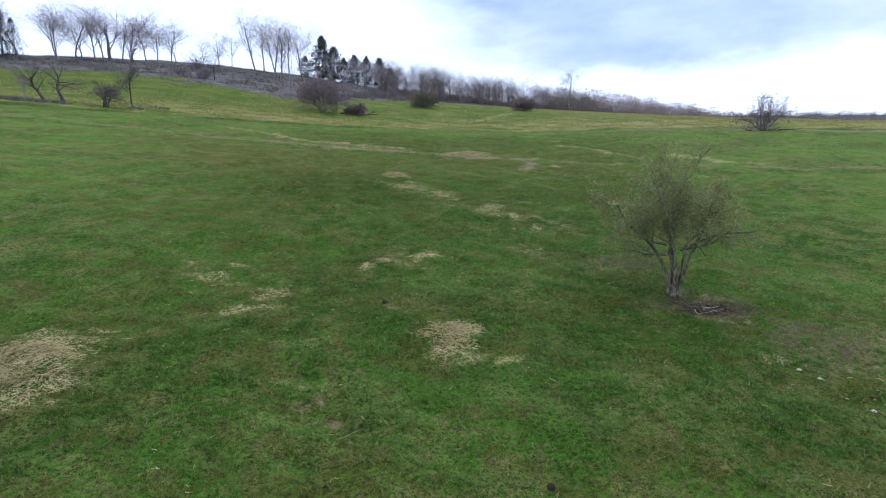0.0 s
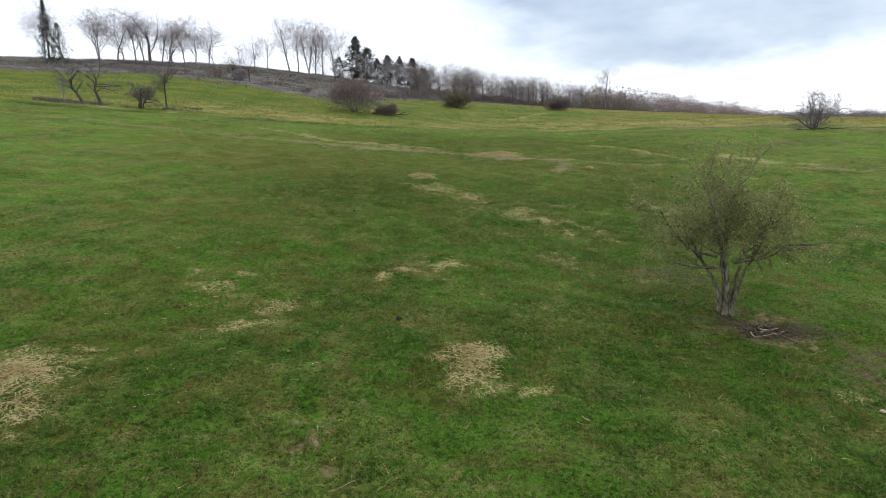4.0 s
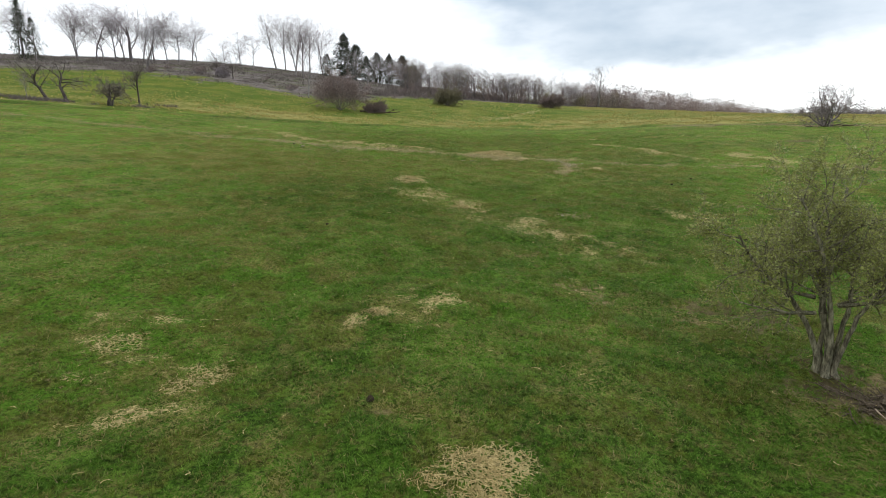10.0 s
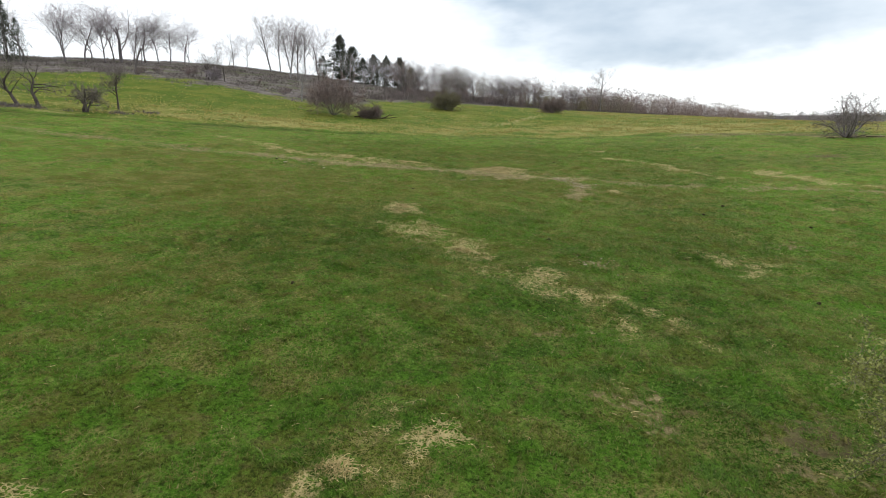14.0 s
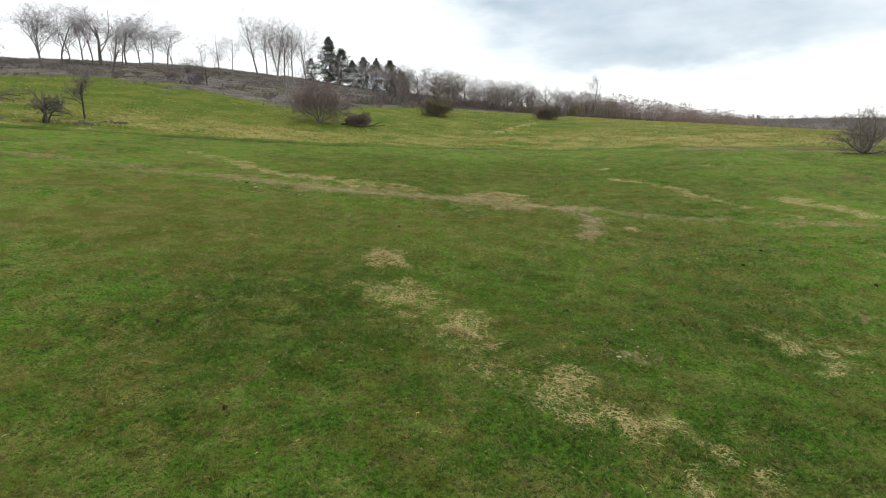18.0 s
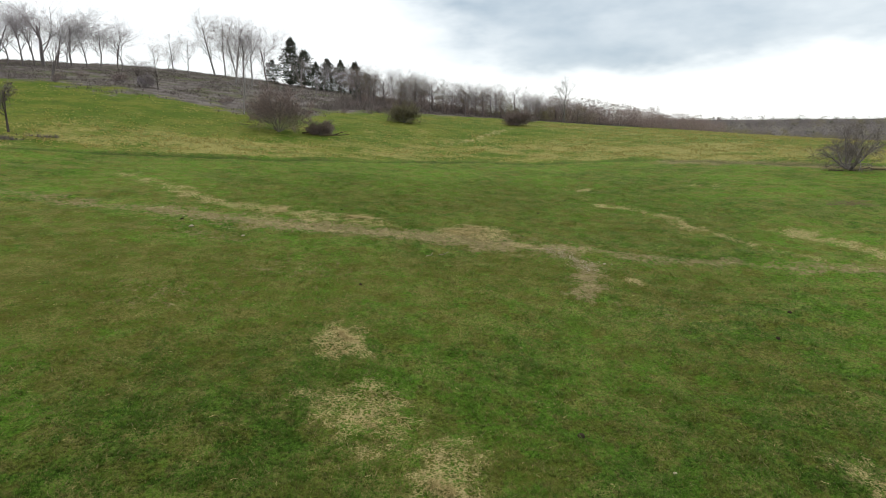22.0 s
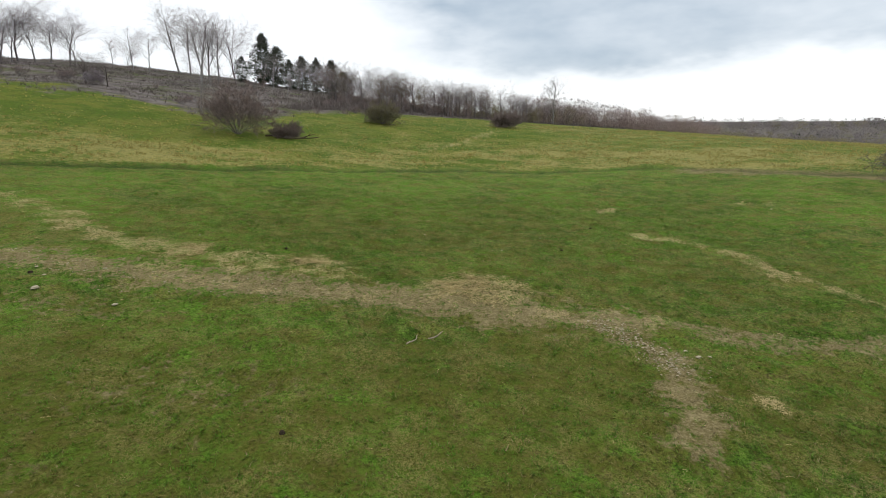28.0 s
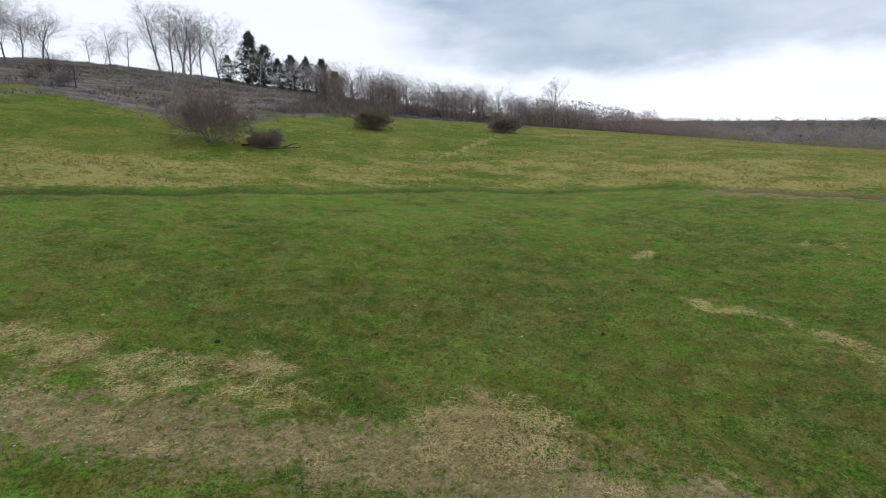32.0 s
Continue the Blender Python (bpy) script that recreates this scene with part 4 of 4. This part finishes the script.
def conifer(seed, tall, wide, x, y, label, tiers=24):
    rng = np.random.default_rng(seed)
    if "pine" in label:
        shape = lambda u: math.sin(math.pi * (0.12 + 0.86 * u) ** 0.85) ** 0.7  # noqa: E731
    else:
        shape = lambda u: (1 - u) ** 0.8 * (0.55 + 0.45 * min(1, 5 * u))  # noqa: E731
    tree = thing("conifer_tree", x, y, label, "tree", "conifers on the hill", sink=0.1)
    trunk = Shape()
    trunk.tube([(0, 0, 0), (0.05, 0.02, tall * 0.5), (0, 0, tall)], [tall * 0.018, tall * 0.011, 0.02], 6)
    part("trunk", trunk.mesh("trunk", FAR_BARK), tree)
    tris = []
    for i in range(tiers):
        u = (i + rng.random()) / tiers
        z = tall * (0.05 + 0.95 * u)
        reach = wide * shape(u) * rng.uniform(0.5, 1.15) + 0.25
        for b in range(14 if "pine" in label else 9):
            q = rng.uniform(0, 6.28)
            r = reach * rng.uniform(0.65, 1.1)
            out = np.array((math.cos(q), math.sin(q), rng.uniform(-0.35, 0.1)))
            side = np.array((-math.sin(q), math.cos(q), 0))
            for s in range(24 if "pine" in label else 18):
                c = np.array((0, 0, z)) + out * r * rng.uniform(0.1, 1.0) ** 0.6 + side * rng.normal(0, 0.2) * r * 0.6 + np.array((0, 0, rng.normal(0, tall * 0.03)))
                e = rng.normal(0, 1, 3) * np.array((1, 1, 0.6)) * tall * (0.020 if "pine" in label else 0.014)
                g = rng.normal(0, 1, 3) * np.array((1, 1, 0.6)) * tall * (0.020 if "pine" in label else 0.014)
                tris.append((c - e * 0.5, c + e * 0.5 + g * 0.2, c + g))
    tagged(part("needles", triangles("needles", np.array(tris), NEEDLE), tree), kind="stuff")
    return tree


for seed, tall, wide, x, y, label in ((51, 22.5, 7.6, -73.5, 322, "tall dark evergreen pine on the hill"), (52, 18.5, 6.6, -67.5, 324, "tall dark evergreen pine on the hill"),
                                      (53, 11.0, 5.0, -79.5, 309, "small dark pine beside the birches"), (54, 16.5, 6.4, -58.5, 338, "grey-green pine among bare trees"),
                                      (55, 16.5, 6.6, -52.0, 342, "grey-green pine among bare trees"), (56, 17.5, 6.4, -44.5, 343, "grey-green pine among bare trees"),
                                      (57, 21.0, 5.6, SPRUCE[0], SPRUCE[1], "ragged dark spruce on the hilltop"), (58, 14.0, 5.6, SPRUCE[0] + 5.2, SPRUCE[1] - 1, "ragged dark spruce on the hilltop"),
                                      (59, 9.0, 4.0, -34, 272, "slim dark spruce on the slope"), (60, 13.0, 5.2, -38.5, 346, "grey-green pine among bare trees"),
                                      (61, 13.5, 5.4, -63.0, 331, "dark pine at the edge of the bare trees")):
    conifer(seed, tall, wide, x, y, label)


SLIM[0] = 0.5
# shrubs
def shrub(seed, x, y, tall, wide, mats, label, stems=16, plan=SHRUB):
    return bare_tree("bare_bush", seed, tall, plan, mats, 0.05, label, stems=stems, spread=wide, x=x, y=y, category="bush", group="bushes at the pasture's end", limbs=False, least=0.02, clear=0.12)


shrub(71, -35.5, 154, 10.2, 1.0, (FAR_BARK, RED_TWIG), "large bare purple-brown bush", 26)
shrub(72, -27.0, 158, 3.8, 2.4, (FAR_BARK, RED_TWIG), "low bare bush beside fallen wood", 30)
shrub(73, -10.2, 198, 6.4, 1.7, (FAR_BARK, OLIVE_TWIG), "rounded dense bush with olive twigs", 40)
shrub(74, 25.5, 211, 5.6, 1.9, (FAR_BARK, RED_TWIG), "wide dense bare bush on the ridge", 44)
low_bush = shrub(75, 34.5, 236, 4.4, 1.3, (FAR_BARK, RED_TWIG), "rounded bare bush in the brushwood", 14, BRUSH_PLAN)
shrub(76, -88.2, 203, 4.0, 0.9, (FAR_BARK, FAR_TWIG), "scrubby bare bush on the hillside", 12)
thicket = shrub(77, -45, 172, 4.5, 1.0, (FAR_BARK, RED_TWIG), "bare purple thicket on the hillside", 14, BRUSH_PLAN)
rng = np.random.default_rng(79)
for n in range(40):
    x = -115 + 100 * rng.random() if n < 20 else -15 + 130 * (n - 20) / 19 + rng.normal(0, 3)
    y = float(np.interp(x, SCRUB_X, SCRUB_Y)) + (rng.uniform(-4, 50) if n < 20 else rng.uniform(6, 22))
    copy_thing(thicket if n % 2 else low_bush, set_at(None, x, y, rng.uniform(0, 360), rng.uniform(0.35, 0.85) if n < 20 else rng.uniform(0.9, 1.4)))

# the belt of woodland behind the crest, lower and closer-grown towards the valley
for n in range(180):
    if n % 9 < 6:
        v = rng.random()
        x, y, tall = -34 + 96 * v, 254 + 14 * v + rng.uniform(0, 42), rng.uniform(12, 19) * (1 - 0.3 * v)
    else:
        v = rng.random()
        x, y, tall = 60 + 110 * v, 268 + 45 * v + rng.uniform(0, 40), rng.uniform(9, 13.5) * (1 - 0.25 * v)
    stand(("belt", "belt_b", "belt", "belt_c")[n % 4], x, y, tall, rng.uniform(0, 360), "woodland at the pasture's end")


x, y = scatter(rng, 30000, -40, 210, 212, 345)
inside = (y > np.interp(x, [-40, -18, 2, 26, 60, 120, 210], [214, 236, 250, 252, 262, 272, 300])) & (lattice(x, y, 7, 61) > 0.25)
x, y = x[inside], y[inside]
tall = rng.uniform(0.8, 3.4, len(x)) * (0.3 + 1.3 * lattice(x, y, 8, 62)) * (1 + 0.4 * smooth(x, 20, 70))
tagged(new("undergrowth", triangles("undergrowth", blades(rng, x, y, 8, tall * (0.3 + 0.7 * smooth(y - np.interp(x, SCRUB_X, SCRUB_Y), 8, 30)), 0.12, 1.0), BRUSH_TWIG)), "bare grey-brown undergrowth beneath the woodland", "undergrowth", kind="stuff")

# woods on the far side of the valley
def far_wood(seed, count, x0, x1, y0, y1, tall, mat, label, each=62, grain=0.055, name="far_woods", low=0.25):
    rng = np.random.default_rng(seed)
    x, y = scatter(rng, count, x0, x1, y0, y1)
    h = tall * rng.uniform(0.6, 1.15, count) * (0.6 + 0.8 * lattice(x, y, 40, seed))
    z = land(x, y)
    xr, yr, zr, hr = (np.repeat(v, each) for v in (x, y, z, h))
    m = count * each
    q, r = rng.uniform(0, 6.28, m), np.sqrt(rng.random(m)) * hr * 0.38
    up = rng.uniform(low, 1.0, m)
    r = r * np.sin(np.pi * np.clip(up * 0.9, 0.12, 1)) ** 0.6
    c = np.stack([xr + np.cos(q) * r, yr + np.sin(q) * r, zr + up * hr * 0.92], -1)
    s = (hr * grain)[:, None]
    e, g = rng.normal(0, 1, (m, 3)) * s * (0.5, 0.5, 0.5), rng.normal(0, 1, (m, 3)) * s * (0.5, 0.5, 1.0)
    tagged(new(name, triangles(name, np.stack([c - e, c + e, c + g], 1), mat)), label, "woods", kind="stuff")


for seed, count, x0, x1, y0, y1, tall in ((85, 90, -34, 20, 262, 300, 6.5), (86, 90, 15, 66, 264, 305, 6.5), (87, 230, 50, 130, 268, 312, 8.5), (88, 220, 115, 220, 290, 340, 6.5)):
    far_wood(seed, count, x0, x1, y0, y1, tall, RED_TWIG if seed % 2 else OLIVE_TWIG, "dense bare thicket between the woodland trees", 420, 0.026, "thicket", 0.02)
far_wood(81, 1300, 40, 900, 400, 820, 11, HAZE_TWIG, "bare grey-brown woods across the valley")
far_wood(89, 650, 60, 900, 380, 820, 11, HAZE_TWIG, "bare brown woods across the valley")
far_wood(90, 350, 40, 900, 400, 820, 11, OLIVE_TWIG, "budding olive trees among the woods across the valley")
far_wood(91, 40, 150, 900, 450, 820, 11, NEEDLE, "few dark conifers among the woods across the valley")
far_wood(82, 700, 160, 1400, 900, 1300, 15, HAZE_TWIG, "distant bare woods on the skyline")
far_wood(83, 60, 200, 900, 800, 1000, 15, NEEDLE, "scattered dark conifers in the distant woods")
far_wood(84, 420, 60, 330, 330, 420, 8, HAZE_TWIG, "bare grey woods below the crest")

# ---- straw heaps ----
for cx, cy, rx, ry, tall, label in ((-4.95, 50.6, 1.1, 1.7, 0.13, "round heap of pale straw on the grass"), (0.15, 17.6, 1.1, 0.95, 0.07, "flattened heap of trodden straw"),
                                    (1.8, 70.8, 2.6, 2.6, 0.09, "wide trampled heap of straw beside the track"), (-2.6, 44.8, 1.0, 0.7, 0.08, "loose heap of straw"),
                                    (-0.5, 41.8, 0.9, 0.6, 0.08, "loose heap of straw"), (-11.2, 14.0, 2.3, 1.7, 0.06, "broad flattened spread of old straw"),
                                    (0.2, 40.3, 0.7, 0.4, 0.07, "loose heap of straw"), (-2.9, 24.7, 0.4, 0.4, 0.07, "small tuft of pale straw"),
                                    (-7.3, 74.8, 1.5, 0.9, 0.08, "loose heap of straw"), (-14.9, 75.7, 1.8, 1.3, 0.06, "broad flattened spread of old straw")):
    heap = thing("straw_heap", cx, cy, label, "straw", "heaps of fed straw", sink=0.0)
    n = int(min(1500 * rx * ry + 200, 7000))
    q, r = rng.uniform(0, 6.28, n), np.sqrt(rng.random(n))
    r = r * (0.55 + 0.95 * lattice(np.cos(q) * 3 + cx * 7, np.sin(q) * 3 + cy * 5, 1.0, 91))
    x, y = np.cos(q) * r * rx, np.sin(q) * r * ry
    thin = rng.random(n) < np.clip(1.25 - r * r * 0.7, 0.2, 1) * np.clip(2.1 * lattice(x + cx, y + cy, 0.5, 93) - 0.35, 0.03, 1)
    x, y, r, n = x[thin], y[thin], r[thin], int(thin.sum())
    lumps = lattice(x + cx, y + cy, 0.35, 92)
    z = land(x + cx, y + cy) - ground_at(cx, cy) + tall * np.clip(1 - r * r, 0.1, 1) * np.clip(2.0 * lumps - 0.3, 0.05, 1.4) * rng.uniform(0.3, 1.0, n)
    tagged(part("straw", triangles("straw", stalks(rng, x, y, z, 0.34, 0.016), STRAW_MAT), heap), kind="stuff")


# ---- stones, sticks and dung ----
def rock(rng, shape, c, size):
    """A rough flat-bottomed stone of 16 faces."""
    base = len(shape.v)
    squash = np.array((rng.uniform(0.8, 1.3), rng.uniform(0.7, 1.1), rng.uniform(0.35, 0.6))) * size
    turn = rng.uniform(0, 6.28)
    rows = [(0.55, 0.85, -0.35), (1.0, 1.0, 0.1), (0.6, 0.6, 0.75)]
    for a, b, z in rows:
        for i in range(5):
            q = turn + i * 6.283 / 5 + rng.normal(0, 0.15)
            s = rng.uniform(0.85, 1.12)
            shape.v.append((c[0] + math.cos(q) * a * s * squash[0], c[1] + math.sin(q) * b * s * squash[1], c[2] + z * squash[2] * rng.uniform(0.9, 1.1)))
    for r in (0, 1):
        for i in range(5):
            p, q = base + 5 * r + i, base + 5 * r + (i + 1) % 5
            shape.f.append((p, q, q + 5, p + 5))
    shape.f.append(tuple(base + 10 + i for i in range(5)))
    shape.f.append(tuple(base + 4 - i for i in range(5)))


rng = np.random.default_rng(101)
gravel = Shape()
line = np.array([(6.9, 66.6), (7.9, 65.0), (8.6, 63.2), (9.0, 61.6)])
for _ in range(420):
    u = rng.random() ** 0.9 * 3
    i = min(int(u), 2)
    at = line[i] + (line[i + 1] - line[i]) * (u - i) + rng.normal(0, 0.42, 2)
    rock(rng, gravel, (at[0], at[1], ground_at(*at) + 0.0), rng.uniform(0.015, 0.055))
for _ in range(120):
    at = np.array((rng.uniform(-24, -8), 0)) 
    at[1] = np.interp(at[0], [-24, -15, -8], [73.2, 71.2, 70]) + rng.normal(0, 0.9)
    rock(rng, gravel, (at[0], at[1], ground_at(*at)), rng.uniform(0.02, 0.06))
for _ in range(60):
    at = np.array((5.6, 40.4)) + rng.normal(0, 1, 2) * (0.7, 0.35)
    rock(rng, gravel, (at[0], at[1], ground_at(*at)), rng.uniform(0.012, 0.035))
for _ in range(26):
    at = np.array((10.8, 16.3)) + (rng.random() * np.array((2.4, -4.0))) + rng.normal(0, 0.35, 2)
    rock(rng, gravel, (at[0], at[1], ground_at(*at)), rng.uniform(0.012, 0.04))
tagged(new("gravel", gravel.mesh("gravel", STONE, False)), "pale limestone gravel along the track", "gravel", kind="stuff")

STONES = [(-18.7, 68.3, 0.2), (-14.6, 67.2, 0.14), (-19.5, 70.2, 0.1), (-16.2, 68.9, 0.09), (-20.6, 71.4, 0.12), (-17.4, 71.8, 0.1), (10.8, 16.6, 0.10), (11.1, 16.1, 0.08),
          (11.6, 14.6, 0.1), (-15.5, 79.7, 0.1), (-0.5, 82.0, 0.08), (4.5, 78.1, 0.1), (7.9, 82.0, 0.09), (-2.8, 88.5, 0.08), (10.7, 95.6, 0.1), (5.0, 40.1, 0.1),
          (5.9, 40.9, 0.07), (6.0, 40.2, 0.06), (6.1, 42.4, 0.07), (10.1, 62.9, 0.13), (9.9, 63.6, 0.1), (10.6, 63.0, 0.1), (11.9, 13.4, 0.1), (31.0, 91.1, 0.1)]
for x, y, size in STONES:
    shape = Shape()
    rock(rng, shape, (0, 0, 0), size)
    ob = new("stone", shape.mesh("stone", STONE, False))
    ob.matrix_world = pose(x, y, ground_at(x, y) + size * 0.1, 0, 0, rng.uniform(0, 360))
    tagged(ob, "pale limestone lying in the grass", "stone", "stones in the pasture")


def stick_mesh(rng, length, radius, mat, bend=0.12, sides=5):
    shape = Shape()
    n = 7
    at, d, pts = np.zeros(3), np.array((1.0, 0.0, 0.0)), [np.zeros(3)]
    for _ in range(n):
        d = unit(d + rng.normal(0, bend, 3) * (1, 1, 0.25))
        at = at + d * length / n
        at[2] = max(at[2], 0.0)
        pts.append(at)
    shape.tube(pts, radius * np.linspace(1, 0.4, n + 1), sides, True)
    return shape, pts


for x, y, turn, length, radius, mat, label, fork in ((-2.2, 12.0, 35, 1.2, 0.010, PALE_WOOD, "thin pale crooked stick on the grass", False), (6.2, 38.7, 65, 0.9, 0.022, PALE_WOOD, "short bent bleached stick", False),
                                                     (-1.5, 64.1, 30, 1.0, 0.035, PALE_WOOD, "bleached stick lying near the track", False), (-0.6, 64.8, -12, 0.95, 0.045, PALE_WOOD, "bleached stick lying near the track", False),
                                                     (59.0, 101.8, 40, 3.2, 0.09, PALE_WOOD, "fallen forked pale branch", True), (54.0, 102.4, 170, 1.9, 0.10, DEAD_WOOD, "fallen weathered branch under the bare tree", True),
                                                     (54.0, 101.4, 20, 3.5, 0.1, DEAD_WOOD, "fallen weathered branch under the bare tree", True), (57.5, 102.3, -20, 2.6, 0.1, DEAD_WOOD, "fallen weathered branch under the bare tree", False),
                                                     (-31, 156.5, 10, 6, 0.2, DEAD_WOOD, "fallen dead log by the bush", True), (-27, 155.5, -8, 7, 0.18, DEAD_WOOD, "fallen dead log by the bush", True)):
    ob = thing("fallen_branch" if fork else "stick", x, y, label, "branch" if fork else "stick", turn=turn, sink=-radius * 0.6)
    shape, pts = stick_mesh(rng, length, radius, mat, 0.3 if length < 1.4 else 0.12)
    part("main_stem", shape.mesh("main_stem", mat), ob)
    if fork:
        for side in (1, -1):
            arm, _ = stick_mesh(rng, length * 0.5, radius * 0.6, mat)
            a = part("side_branch", arm.mesh("side_branch", mat), ob)
            a.matrix_local = Matrix.Translation(pts[3 + (side < 0)]) @ pose(0, 0, 0, 0, -14, 40 * side)

# the heap of broken branches at the hawthorn's foot
pile = thing("brush_pile", 10.5, 21.7, "heap of broken grey branches at the hawthorn's foot", "brush pile", sink=0.0)
for n in range(54):
    shape, _ = stick_mesh(rng, rng.uniform(0.35, 1.3), rng.uniform(0.014, 0.045), DEAD_WOOD, 0.1)
    s = part("branch", shape.mesh("branch", DEAD_WOOD if n % 9 else PALE_WOOD), pile)
    u = rng.normal(0, 0.48)
    s.matrix_local = pose(u - 0.5, -0.12 * u + rng.normal(0, 0.3), 0.03 + 0.22 * rng.random() * math.exp(-u * u), 0, rng.normal(0, 7), rng.normal(0, 55) + 180 * (n % 2))
chips = np.random.default_rng(103)
x, y = chips.normal(0, 0.9, 1500), chips.normal(0, 0.42, 1500)
bits = stalks(chips, x, y, land(x + 10.5, y + 21.7) - ground_at(10.5, 21.7) + 0.02 + chips.random(1500) * 0.08, 0.25, 0.02)
tagged(part("litter", triangles("litter", bits, DEAD_WOOD), pile), kind="stuff")

for x, y, size in ((3.8, 44.15, 0.17), (-2.1, 19.9, 0.12), (2.4, 10.9, 0.13), (-9.2, 76.9, 0.16), (14.9, 52.0, 0.13), (-5.0, 57.6, 0.12), (8.6, 78.6, 0.14), (12.4, 84.6, 0.14), (13.6, 36.8, 0.12),
                   (-12.0, 40.5, 0.12), (17.5, 55.3, 0.14), (-20.4, 70.6, 0.18), (20.3, 49.4, 0.12), (-7.2, 35.3, 0.12)):
    shape = Shape()
    for ring in range(3):
        for i in range(9):
            q = i * 6.283 / 9
            r = size * (0.8, 0.6, 0.25)[ring] * rng.uniform(0.85, 1.15)
            shape.v.append((math.cos(q) * r, math.sin(q) * r, (-0.03, 0.05, 0.075)[ring] + rng.normal(0, 0.004)))
    for r in (0, 9):
        shape.f += [(r + i, r + (i + 1) % 9, r + 9 + (i + 1) % 9, r + 9 + i) for i in range(9)]
    shape.f.append(tuple(range(18, 27)))
    ob = new("dung_pat", shape.mesh("dung_pat", DUNG))
    ob.matrix_world = pose(x, y, ground_at(x, y) + 0.015, 0, 0, rng.uniform(0, 360))
    tagged(ob, "dark dried dung pat in the grass", "dung", "dung in the pasture")
